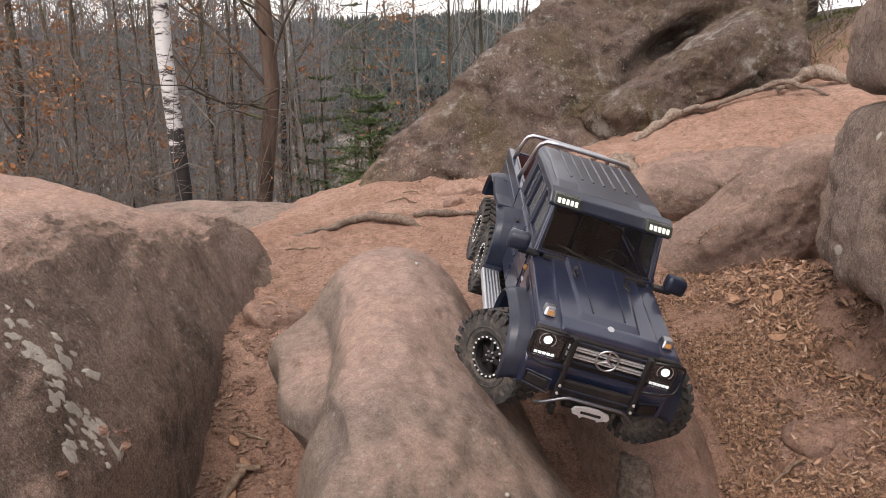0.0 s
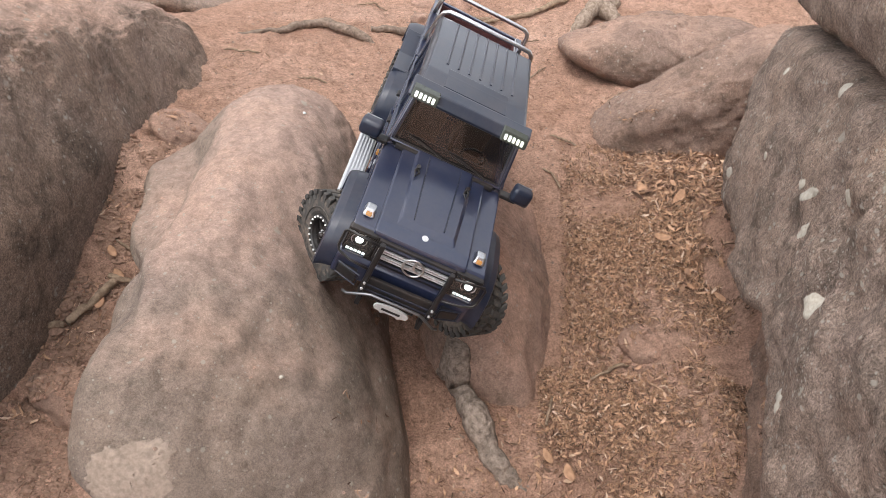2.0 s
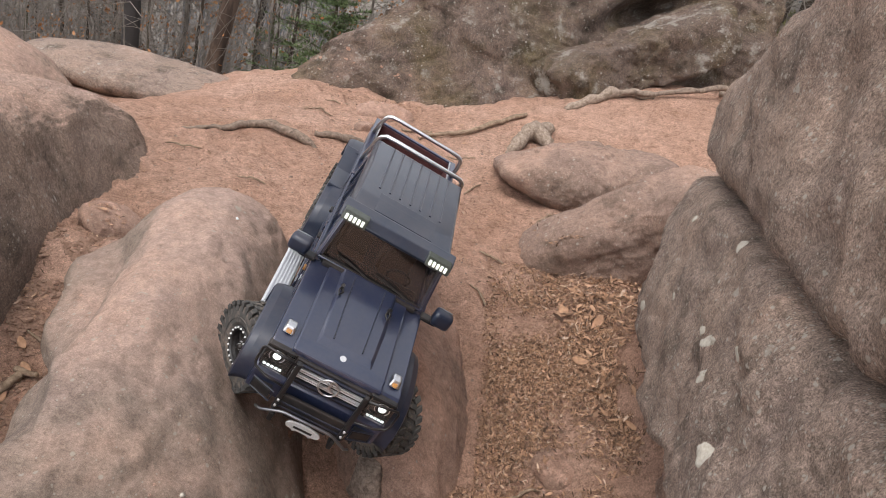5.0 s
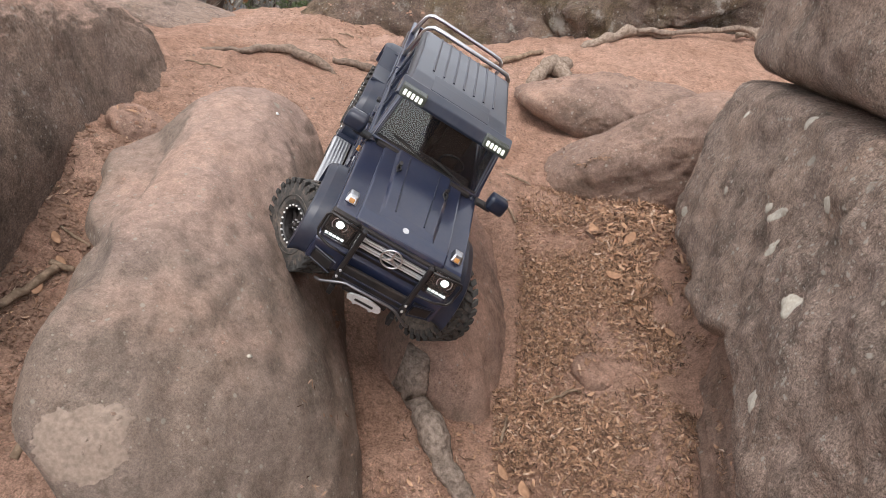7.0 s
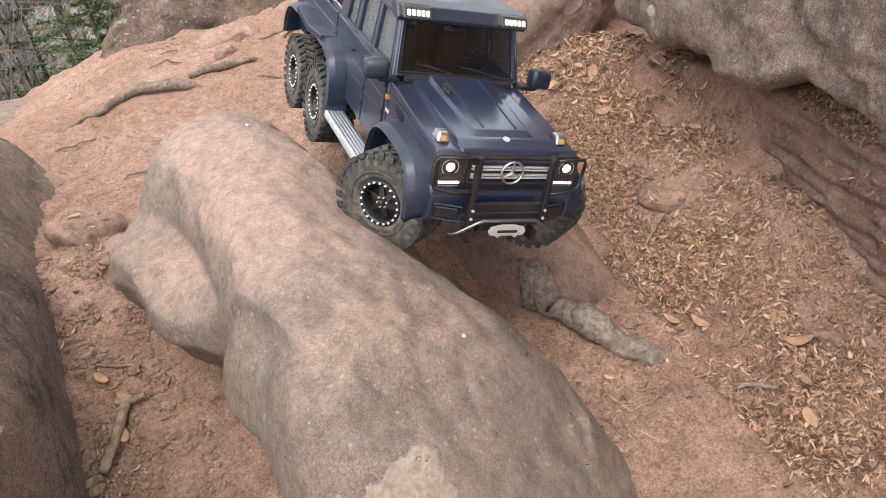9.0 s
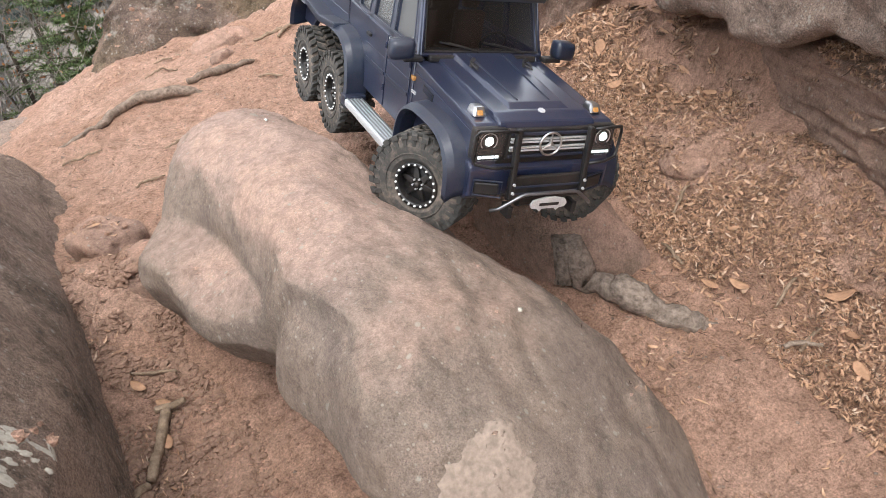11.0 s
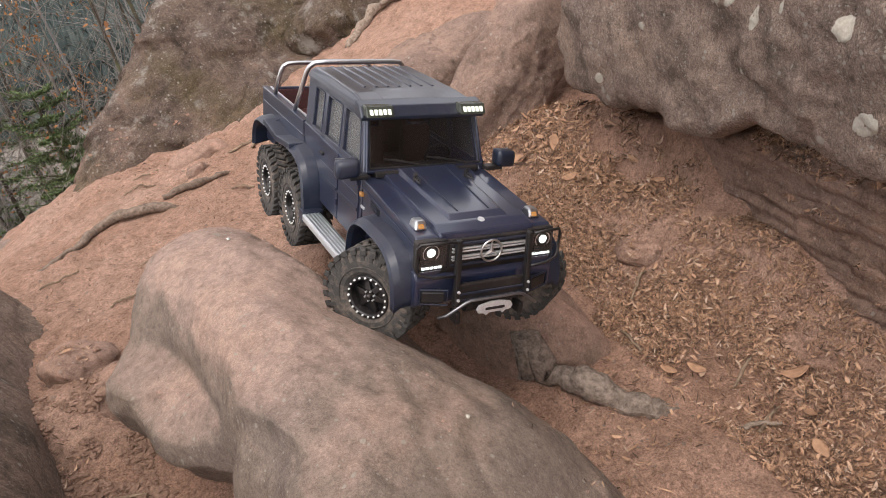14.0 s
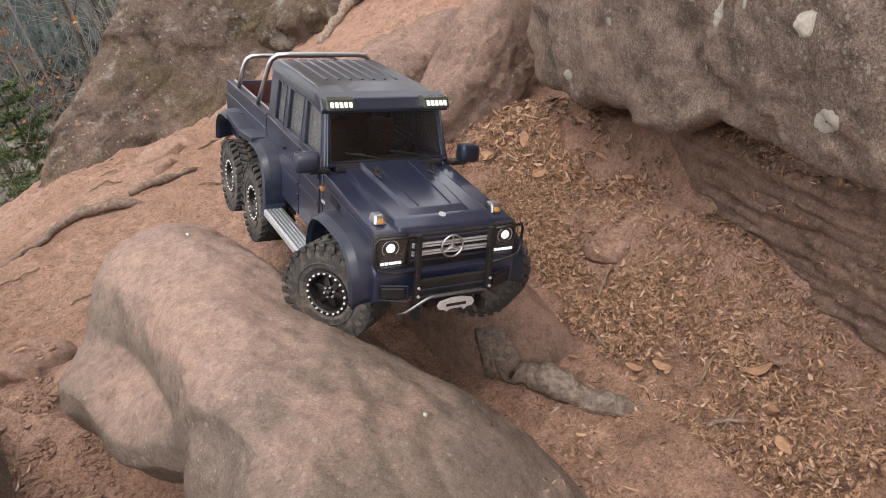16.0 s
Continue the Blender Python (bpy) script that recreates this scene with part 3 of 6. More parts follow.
def glass(name, tint, rough=0.03, clear=1.0):
    m, nt, b = nodes_of(name)
    b.inputs["Base Color"].default_value, b.inputs["Roughness"].default_value = (*tint, 1), rough
    b.inputs["Transmission Weight"].default_value, b.inputs["IOR"].default_value = clear, 1.45
    return m


PANE = glass("dusty_dark_glass", (0.17, 0.17, 0.172), 0.20, 0.4)
SHIELD = glass("windscreen_glass", (0.50, 0.515, 0.55), 0.03)
LENS = glass("clear_lens", (0.9, 0.93, 0.95), 0.02)


def glow(name, colour, power):
    m, nt, b = nodes_of(name)
    b.inputs["Emission Color"].default_value, b.inputs["Emission Strength"].default_value = (*colour, 1), power
    return m


HOUSING = plain("smoky_lamp_housing", (0.045, 0.05, 0.04), 0.2, 0.0, 0.2, 300)
LAMP = glow("headlamp_bulb", (0.93, 1.0, 0.93), 1.9)
LED = glow("lit_led", (0.84, 1.0, 0.52), 0.26)
DRL = glow("lit_strip", (0.92, 1.0, 0.95), 0.8)


def solid(lo, hi, bevel=0.0, shape=None, segments=2):
    """A box with rounded edges; shape moves its corners first."""
    bm = bmesh.new()
    bmesh.ops.create_cube(bm, size=1)
    for v in bm.verts:
        v.co = [l + (c + 0.5) * (h - l) for c, l, h in zip(v.co, lo, hi)]
        if shape:
            v.co = shape(v.co)
    if bevel:
        bmesh.ops.bevel(bm, geom=bm.edges[:], offset=bevel, segments=segments, profile=0.6, affect="EDGES")
    return bm


def prism(outline, y0, y1, bevel=0.0, taper=None):
    """A side outline of (x, z) corners drawn out from y0 to y1."""
    bm = bmesh.new()
    a = [bm.verts.new((x, y0, z)) for x, z in outline]
    b = [bm.verts.new((x, y1, z)) for x, z in outline]
    n = len(a)
    bm.faces.new(a)
    bm.faces.new(b[::-1])
    for i in range(n):
        bm.faces.new((a[i], b[i], b[(i + 1) % n], a[(i + 1) % n]))
    bmesh.ops.recalc_face_normals(bm, faces=bm.faces[:])
    if taper:
        for v in bm.verts:
            v.co = taper(v.co)
    if bevel:
        bmesh.ops.bevel(bm, geom=bm.edges[:], offset=bevel, segments=2, profile=0.6, affect="EDGES")
    return bm


def tube(points, radius, sides=8, closed=False):
    """A round rod through the points; radius may be a list."""
    bm = bmesh.new()
    pts = [Vector(p) for p in points]
    rings, up = [], None
    for i, p in enumerate(pts):
        a = pts[i - 1] if (i or closed) else p
        b = pts[(i + 1) % len(pts)] if (i + 1 < len(pts) or closed) else p
        t = (b - a).normalized()
        if up is None:
            up = t.orthogonal().normalized()
        up = (up - t * up.dot(t)).normalized()
        side = t.cross(up)
        r = radius[i] if isinstance(radius, (list, tuple)) else radius
        rings.append([bm.verts.new(p + (up * math.cos(k * math.tau / sides) + side * math.sin(k * math.tau / sides)) * r) for k in range(sides)])
    pairs = list(zip(rings, rings[1:])) + ([(rings[-1], rings[0])] if closed else [])
    for p, q in pairs:
        for k in range(sides):
            bm.faces.new((p[k], p[(k + 1) % sides], q[(k + 1) % sides], q[k]))
    if not closed:
        bm.faces.new(rings[0][::-1])
        bm.faces.new(rings[-1])
    bmesh.ops.recalc_face_normals(bm, faces=bm.faces[:])
    return bm


def lathe(profile, segments=40):
    """(radius, y) corners turned about the y axis."""
    bm = bmesh.new()
    rings = [[bm.verts.new((r * math.cos(k * math.tau / segments), y, r * math.sin(k * math.tau / segments))) for k in range(segments)] for r, y in profile]
    for p, q in zip(rings, rings[1:]):
        for k in range(segments):
            bm.faces.new((p[k], p[(k + 1) % segments], q[(k + 1) % segments], q[k]))
    bmesh.ops.recalc_face_normals(bm, faces=bm.faces[:])
    return bm


def join(*bms):
    out = bmesh.new()
    for b in bms:
        me = bpy.data.meshes.new("tmp")
        b.to_mesh(me)
        b.free()
        out.from_mesh(me)
        bpy.data.meshes.remove(me)
    return out


def moved(bm, m):
    bmesh.ops.transform(bm, matrix=m, verts=bm.verts)
    return bm


truck = new("toy_truck")
tagged(truck, "dusty dark blue toy six-wheeled pickup truck with lit headlamps", "toy truck")


def tp(name, bm, mat, label="", parent=None, smooth=False):
    return part(name, bm, mat, parent or truck, label, smooth)


# wheels: one set of meshes, shared by all six
R_TYRE, W_TYRE = 0.060, 0.047


def tyre_mesh():
    w = W_TYRE / 2
    carcass = lathe([(0.0262, -w * 0.80), (0.032, -w * 0.97), (0.045, -w * 1.0), (0.053, -w * 0.93), (0.0555, -w * 0.75), (0.0565, 0), (0.0555, w * 0.75), (0.053, w * 0.93), (0.045, w * 1.0), (0.032, w * 0.97), (0.0262, w * 0.80), (0.025, 0), (0.0262, -w * 0.80)], 56)
    parts = [carcass]
    for s in (-1, 1):
        # raised ring on the side wall
        parts.append(lathe([(0.037, s * w * 0.99), (0.0373, s * w * 1.03), (0.0383, s * w * 1.03), (0.0386, s * w * 0.99)], 48))
    return join(*parts)


# tread blocks: (y, half width, half length, shift round the tyre, skew)
BLOCKS = ((-0.0078, 0.0066, 0.0043, 0.0, 0.003), (0.0078, 0.0066, 0.0043, 0.5, -0.003), (-0.0196, 0.0052, 0.0040, 0.5, -0.003), (0.0196, 0.0052, 0.0040, 0.0, 0.003))


def block_mesh(yc, half_y, half_x, skew):
    return solid((-half_x, yc - half_y, 0.0535), (half_x, yc + half_y, R_TYRE), 0.0008, lambda c: Vector((c.x + skew * (c.y - yc) / half_y, c.y, c.z)), 1)


def shoulder_mesh(s):
    # shoulder lugs reach down the side wall
    return solid((-0.0031, s * 0.0215 - 0.0022, 0.046), (0.0031, s * 0.0215 + 0.0030, 0.0555), 0.0006, None, 1)


def rim_mesh():
    rim = lathe([(0.031, -0.018), (0.0315, -0.019), (0.029, -0.0195), (0.027, -0.014), (0.0265, 0.0), (0.027, 0.014), (0.031, 0.018)], 40)
    dish = lathe([(0.027, -0.009), (0.013, -0.012), (0.012, -0.012), (0.0, -0.012)], 24)
    return join(rim, dish)


def spoke_mesh():
    return solid((0.008, -0.0165, -0.0042), (0.0275, -0.0095, 0.0042), 0.0012, lambda c: Vector((c.x, c.y + (0.003 if c.x > 0.02 else 0), c.z * (0.7 if c.x > 0.02 else 1.15))))


def ring_mesh():
    return lathe([(0.0265, -0.0185), (0.0268, -0.0218), (0.0318, -0.0222), (0.0328, -0.0205), (0.0325, -0.0185)], 48)


def bolt_mesh():
    b = bmesh.new()
    bmesh.ops.create_cone(b, cap_ends=True, segments=8, radius1=0.0017, radius2=0.0014, depth=0.0020)
    return moved(b, pose(0.0296, -0.0226, 0, 90, 0, 0))


def nut_mesh():
    b = bmesh.new()
    bmesh.ops.create_cone(b, cap_ends=True, segments=6, radius1=0.0017, radius2=0.0015, depth=0.003)
    return moved(b, pose(0.0075, -0.0165, 0, 90, 0, 0))


def hub_mesh():
    b = lathe([(0.0045, -0.010), (0.0045, -0.019), (0.003, -0.021), (0.0, -0.021)], 16)
    return b


WHEEL_DATA = {}


def wheel(x, y, z, steer=0.0, spin=0.0):
    side = -1 if y < 0 else 1
    if not WHEEL_DATA:
        for key, maker, mat, smooth in (("wheel", rim_mesh, BLACK, False), ("tyre", tyre_mesh, RUBBER, False), ("beadlock_ring", ring_mesh, BLACK, True), ("bolt", bolt_mesh, WHITE, False), ("wheel_nut", nut_mesh, STEEL, False), ("spoke", spoke_mesh, BLACK, False), ("hub_cap", hub_mesh, BLACK, True)):
            ob = part(key, maker(), mat, None, "", smooth)
            WHEEL_DATA[key] = ob.data
            bpy.data.objects.remove(ob)
        lugs = [(block_mesh(yc, hy, hx, sk), sh) for yc, hy, hx, sh, sk in BLOCKS] + [(shoulder_mesh(-1), 0.5), (shoulder_mesh(1), 0.0)]
        WHEEL_DATA["lugs"] = []
        for bm, shift in lugs:
            ob = part("tread_block", bm, RUBBER)
            WHEEL_DATA["lugs"].append((ob.data, shift))
            bpy.data.objects.remove(ob)
    w = new("wheel", WHEEL_DATA["wheel"])
    w.parent = truck
    w.matrix_local = pose(x, y, z, 0, 0, steer) @ (pose(0, 0, 0, 0, spin, 0) if side < 0 else pose(0, 0, 0, 0, spin, 180)) @ Matrix.Diagonal((0.84, 1, 0.84, 1))
    w["label"] = "black rim with knobbly dusty tyre"
    for key, count in (("tyre", 1), ("beadlock_ring", 1), ("hub_cap", 1), ("spoke", 6), ("wheel_nut", 6), ("bolt", 20)):
        for k in range(count):
            c = new(key, WHEEL_DATA[key])
            c.parent = w
            c.matrix_local = pose(0, 0, 0, 0, k * 360 / count + (30 if key == "wheel_nut" else 0), 0)
            if key == "tyre":
                c.matrix_local = Matrix.Diagonal((1 / 0.84, 1, 1 / 0.84, 1))
    for data, shift in WHEEL_DATA["lugs"]:
        for k in range(27):
            c = new("tread_block", data)
            c.parent = w
            c.matrix_local = Matrix.Diagonal((1 / 0.84, 1, 1 / 0.84, 1)) @ pose(0, 0, 0, 0, (k + shift) * 360 / 27, 0)
    return w


AXLES = (0.0, -0.3214, -0.4651)
for s in (-1, 1):
    wheel(AXLES[0], s * 0.094, 0.0, 36, 11)
    wheel(AXLES[1], s * 0.086, -0.010, 0, 20)
    wheel(AXLES[2], s * 0.086, -0.014, 0, 5)

# chassis
for s in (-1, 1):
    tp("chassis_rail", solid((-0.56, s * 0.030 - 0.005, 0.008), (0.07, s * 0.030 + 0.005, 0.030), 0.002), BLACK)
for i, x in enumerate(AXLES):
    z = (0.0, -0.010, -0.014)[i]
    tp("axle", tube([(x, -0.085, z), (x, -0.03, z - 0.004), (x, 0.03, z - 0.004), (x, 0.085, z)], [0.007, 0.008, 0.008, 0.007]), BLACK)
    tp("differential", solid((x - 0.018, -0.012, z - 0.018), (x + 0.018, 0.016, z + 0.014), 0.005), BLACK)
    for s in (-1, 1):
        tp("portal_box", solid((x - 0.012, s * 0.078 - 0.006, z - 0.006), (x + 0.012, s * 0.078 + 0.006, z + 0.024), 0.003), BLACK)
        shock = tp("shock_absorber", tube([(x - 0.02, s * 0.055, z + 0.004), (x - 0.034, s * 0.047, z + 0.055)], 0.006, 10), BLACK)
        tp("spring", tube([(x - 0.02 - 0.014 * q / 60, s * 0.055 - s * 0.008 * q / 60 + 0.0078 * math.cos(q * 0.75), z + 0.006 + 0.04 * q / 60 + 0.0078 * math.sin(q * 0.75)) for q in range(60)], 0.0011, 5), BLACK, "", shock)
        tp("suspension_link", tube([(x, s * 0.045, z - 0.005), (x - 0.11, s * 0.024, 0.004)], 0.0032), BLACK)
tp("drive_shaft", tube([(-0.01, 0.003, -0.002), (-0.155, 0.003, 0.006), (-0.32, 0.003, -0.006), (-0.465, 0.003, -0.012)], 0.0042), BLACK)
tp("gearbox", solid((-0.19, -0.028, -0.008), (-0.12, 0.03, 0.03), 0.006), BLACK)
skid = tp("skid_plate", solid((0.045, -0.022, -0.006), (0.075, 0.022, -0.002), 0.001, lambda c: Vector((c.x, c.y, c.z + (c.x - 0.045) * 0.75))), BRONZE, "bronze skid plate")
for k in range(5):
    tp("slot", solid((0.0735, -0.0165 + k * 0.008 - 0.002, 0.0145), (0.0768, -0.0165 + k * 0.008 + 0.002, 0.0195), 0.0004), BLACK, "", skid)

# body sides, bonnet, doors
tp("floor_pan", solid((-0.335, -0.074, 0.022), (0.05, 0.074, 0.032), 0.003), BLACK)
body = tp("cab_side", prism([(-0.088, 0.020), (-0.088, 0.114), (-0.332, 0.122), (-0.332, 0.030), (-0.262, 0.022)], -0.084, -0.072, 0.002), PAINT)
tp("cab_side", prism([(-0.088, 0.020), (-0.088, 0.114), (-0.332, 0.122), (-0.332, 0.030), (-0.262, 0.022)], 0.072, 0.084, 0.002), PAINT)
tp("bulkhead", solid((-0.333, -0.073, 0.03), (-0.327, 0.073, 0.120), 0.001), PAINT)
for s in (-1, 1):
    y0, y1 = sorted((s * 0.056, s * 0.0835))
    # wing with the wheel arch cut away
    arch = [(0.063 * math.cos(radians(a)), 0.005 + 0.063 * math.sin(radians(a))) for a in range(150, 20, -10)]
    tp("front_wing", prism([(-0.087, 0.022), (-0.060, 0.022)] + arch + [(0.066, 0.030), (0.080, 0.032), (0.081, 0.092), (0.070, 0.097), (-0.087, 0.112)], y0, y1, 0.0018), PAINT)
    tp("wing_groove", prism([(-0.084, 0.098), (-0.084, 0.1005), (0.072, 0.0875), (0.072, 0.085)], s * 0.0838, s * 0.0848, 0.0003), PAINT)
    vent = tp("side_vent", prism([(-0.058, 0.084), (-0.058, 0.093), (-0.030, 0.0905), (-0.030, 0.0815)], s * 0.0834, s * 0.0846, 0.0004), BLACK)
    for k in range(4):
        tp("vent_slat", prism([(-0.056, 0.0855 + k * 0.002), (-0.056, 0.0863 + k * 0.002), (-0.032, 0.084 + k * 0.002), (-0.032, 0.0832 + k * 0.002)], s * 0.0844, s * 0.0854), FLARE, "", vent)
bonnet = tp("bonnet", prism([(-0.090, 0.085), (-0.090, 0.1175), (0.060, 0.1045), (0.077, 0.0995), (0.079, 0.090)], -0.0585, 0.0585, 0.0025), PAINT, "dark blue bonnet with dust and wiped patches")
tp("bonnet_dome", prism([(-0.088, 0.110), (-0.087, 0.1222), (0.044, 0.1088), (0.074, 0.0985)], -0.047, 0.047, 0.0012, lambda c: Vector((c.x, c.y * ((0.80 if c.x < 0 else 0.76) if c.z > 0.1115 or (c.x > 0 and c.z > 0.104) else 1.0) * (1.0 if c.x < 0 else 0.92), c.z))), PAINT, "", bonnet)
for s in (-1, 1):
    tp("bonnet_groove", tube([(-0.080, s * 0.0225, 0.1218), (-0.01, s * 0.021, 0.1147), (0.040, s * 0.0195, 0.1096)], 0.0010, 6), FLARE, "", bonnet)
    pin = tp("bonnet_catch", tube([(-0.046, s * 0.034, 0.117), (-0.046, s * 0.034, 0.1255), (-0.042, s * 0.0345, 0.1275)], 0.0025, 8), BLACK, "small black body clip")
    tp("clip", tube([(-0.046, s * 0.034, 0.1228), (-0.037, s * 0.037, 0.1228), (-0.028, s * 0.035, 0.1205), (-0.036, s * 0.031, 0.1218), (-0.046, s * 0.034, 0.1228)], 0.0013, 6), BLACK, "", pin)
badge = bmesh.new()
bmesh.ops.create_cone(badge, cap_ends=True, segments=20, radius1=0.0042, radius2=0.0040, depth=0.0016)
tp("badge", moved(badge, pose(0.060, 0, 0.1044, 0, 20, 0)), STEEL, "small round silver badge", bonnet)

for s in (-1, 1):
    # doors: thin raised panels with gaps between them
    for a, b in ((-0.097, -0.172), (-0.176, -0.250)):
        door = tp("door", prism([(a, 0.024), (a, 0.1135 + (-0.088 - a) * 0.033), (b, 0.1135 + (-0.088 - b) * 0.033), (b, 0.024)], s * 0.0835, s * 0.0856, 0.0007), PAINT)
        tp("trim_strip", prism([(a - 0.001, 0.064), (a - 0.001, 0.0685), (b + 0.001, 0.0685), (b + 0.001, 0.064)], s * 0.0855, s * 0.0872, 0.0005), FLARE, "", door)
        tp("crease", prism([(a - 0.001, 0.0845), (a - 0.001, 0.0856), (b + 0.001, 0.0870), (b + 0.001, 0.0858)], s * 0.0853, s * 0.0862, 0.0002), PAINT, "", door)
        tp("door_handle", solid((b + 0.005, min(s * 0.0855, s * 0.0895), 0.098), (b + 0.019, max(s * 0.0855, s * 0.0895), 0.102), 0.001), BLACK, "black door handle", door)
        for z in (0.045, 0.100):
            tp("hinge", tube([(a - 0.0005, s * 0.0862, z), (a - 0.0005, s * 0.0862, z + 0.008)], 0.0017, 6), PAINT, "", door)
    tp("side_repeater", solid((-0.0895, min(s * 0.083, s * 0.0875), 0.089), (-0.0815, max(s * 0.083, s * 0.0875), 0.0945), 0.0012), AMBER, "small clear and amber lamp")
    tp("side_badge", solid((-0.089, min(s * 0.083, s * 0.0848), 0.073), (-0.078, max(s * 0.083, s * 0.0848), 0.0765), 0.0004), STEEL)

# greenhouse: pillars lean in towards the roof
BELT, TOP = 0.118, 0.189


def lean(c):
    u = (c.z - BELT) / (TOP - BELT)
    return Vector((c.x - 0.022 * u * max(0, 1 - (-0.09 - c.x) / 0.1), c.y * (1 - 0.085 * u), c.z))


for s in (-1, 1):
    y0, y1 = sorted((s * 0.0745, s * 0.0825))
    for a, b in ((-0.089, -0.101), (-0.166, -0.181), (-0.240, -0.257), (-0.296, -0.331)):
        tp("pillar", solid((b, y0, BELT - 0.006), (a, y1, TOP + 0.002), 0.0015, lean), PAINT)
    tp("belt_rail", solid((-0.331, y0, BELT - 0.008), (-0.089, y1 + (0.001 if s > 0 else 0), BELT + 0.006), 0.0012, lean), PAINT)
    tp("roof_rail", solid((-0.331, y0, TOP - 0.008), (-0.089, y1, TOP + 0.004), 0.0012, lean), PAINT)
    for a, b in ((-0.101, -0.166), (-0.181, -0.240), (-0.257, -0.296)):
        w = tp("side_window", solid((b - 0.001, s * 0.0775 - 0.0006, BELT + 0.004), (a + 0.001, s * 0.0775 + 0.0006, TOP - 0.006), 0, lean), PANE, "dusty dark glass")
        w.visible_shadow = False
        loop = [lean(Vector(p)) for p in ((b, s * 0.0822, BELT + 0.007), (a, s * 0.0822, BELT + 0.007), (a, s * 0.0822, TOP - 0.009), (b, s * 0.0822, TOP - 0.009))]
        tp("window_seal", tube(loop, 0.0014, 6, True), FLARE, "", w)
shield = tp("windscreen", prism([(-0.0905, BELT + 0.002), (-0.0925, BELT + 0.002), (-0.1145, TOP - 0.002), (-0.1125, TOP - 0.002)], -0.0765, 0.0765, 0, lambda c: Vector((c.x, c.y * (1 - 0.085 * (c.z - BELT) / (TOP - BELT)), c.z))), SHIELD, "windscreen reflecting the sky")
shield.visible_shadow = False
frame_pts = [(-0.0885, -0.0785, BELT + 0.001), (-0.0885, 0.0785, BELT + 0.001), (-0.1105, 0.0725, TOP - 0.001), (-0.1105, -0.0725, TOP - 0.001)]
tp("windscreen_frame", tube(frame_pts, 0.0032, 8, True), PAINT, "", shield)
tp("windscreen_seal", tube([(x + 0.0018, y * 0.955, z + (0.004 if z < 0.15 else -0.004)) for x, y, z in frame_pts], 0.0013, 6, True), BLACK, "", shield)
for a, b in ((-0.045, -0.005), (0.012, 0.055)):
    wiper = tp("wiper", tube([(-0.085, b, 0.1205), (-0.0865, b - 0.004, 0.124), (-0.0895, a, 0.1325)], 0.0011, 6), BLACK, "black wiper arm")
    tp("blade", tube([(-0.0885, a - 0.012, 0.1335), (-0.0875, a + 0.022, 0.1275)], 0.0012, 6), BLACK, "", wiper)
tp("cowl", solid((-0.094, -0.070, 0.112), (-0.080, 0.070, 0.1195), 0.002), BLACK)

# roof with pressed ribs, peak with lamps
roof = tp("roof", prism([(-0.108, 0.188), (-0.112, 0.1965), (-0.16, 0.2015), (-0.25, 0.2035), (-0.320, 0.2035), (-0.334, 0.198), (-0.336, 0.188)], -0.0785, 0.0785, 0.003, lambda c: Vector((c.x, c.y * (1 - 0.09 * max(0, (c.z - 0.188)) / 0.016), c.z))), ROOF, "ribbed dark roof")
for k in range(7):
    y = -0.048 + k * 0.016
    tp("rib", tube([(-0.185, y, 0.2018), (-0.25, y, 0.2031), (-0.318, y, 0.2034)], 0.0019, 8), ROOF, "", roof)
tp("hatch_panel", solid((-0.176, -0.044, 0.2006), (-0.130, 0.044, 0.2026), 0.0008, lambda c: Vector((c.x, c.y, c.z + (c.x + 0.176) * -0.075))), ROOF, "", roof)
peak = tp("roof_peak", prism([(-0.096, 0.181), (-0.094, 0.186), (-0.103, 0.198), (-0.120, 0.2025), (-0.122, 0.190), (-0.112, 0.183)], -0.083, 0.083, 0.002, lambda c: Vector((c.x - (0.016 if abs(c.y) > 0.06 else 0) * 0.4, c.y, c.z - 0.002 * (abs(c.y) > 0.05)))), ROOF, "dark roof peak with built-in lamps")
for s in (-1, 1):
    lamp = tp("light_bar", solid((-0.104, s * 0.062 - 0.0175, 0.1855), (-0.0905, s * 0.062 + 0.0175, 0.1980), 0.0015, lambda c: Vector((c.x - (c.z - 0.1865) * 0.55, c.y, c.z))), HOUSING)
    for k in range(5):
        tp("led", solid((-0.0985, s * 0.062 - 0.0115 + k * 0.0057 - 0.0020, 0.1888), (-0.0893, s * 0.062 - 0.0115 + k * 0.0057 + 0.0020, 0.1948), 0.0010, lambda c: Vector((c.x - (c.z - 0.1895) * 0.55, c.y, c.z))), LED, "lit white lamp", lamp)

# inside
tp("dashboard", solid((-0.125, -0.068, 0.09), (-0.095, 0.068, 0.118), 0.005), BLACK)
for x in (-0.175, -0.255):
    for s in (-1, 1):
        seat = tp("seat", solid((x - 0.02, s * 0.034 - 0.022, 0.05), (x + 0.025, s * 0.034 + 0.022, 0.085), 0.006), SEAT, "brown seat")
        tp("backrest", solid((x - 0.033, s * 0.034 - 0.021, 0.08), (x - 0.02, s * 0.034 + 0.021, 0.145), 0.005), SEAT, "", seat)
        tp("headrest", solid((x - 0.034, s * 0.034 - 0.011, 0.148), (x - 0.022, s * 0.034 + 0.011, 0.165), 0.004), SEAT, "", seat)
ring = [(-0.128 + 0.006 * math.sin(a), 0.034 + 0.017 * math.cos(a), 0.122 + 0.015 * math.sin(a)) for a in np.linspace(0, math.tau, 20, endpoint=False)]
tp("steering_wheel", tube(ring, 0.0019, 6, True), BLACK)
tp("cab_floor", solid((-0.33, -0.074, 0.034), (-0.09, 0.074, 0.046), 0.001), BLACK)

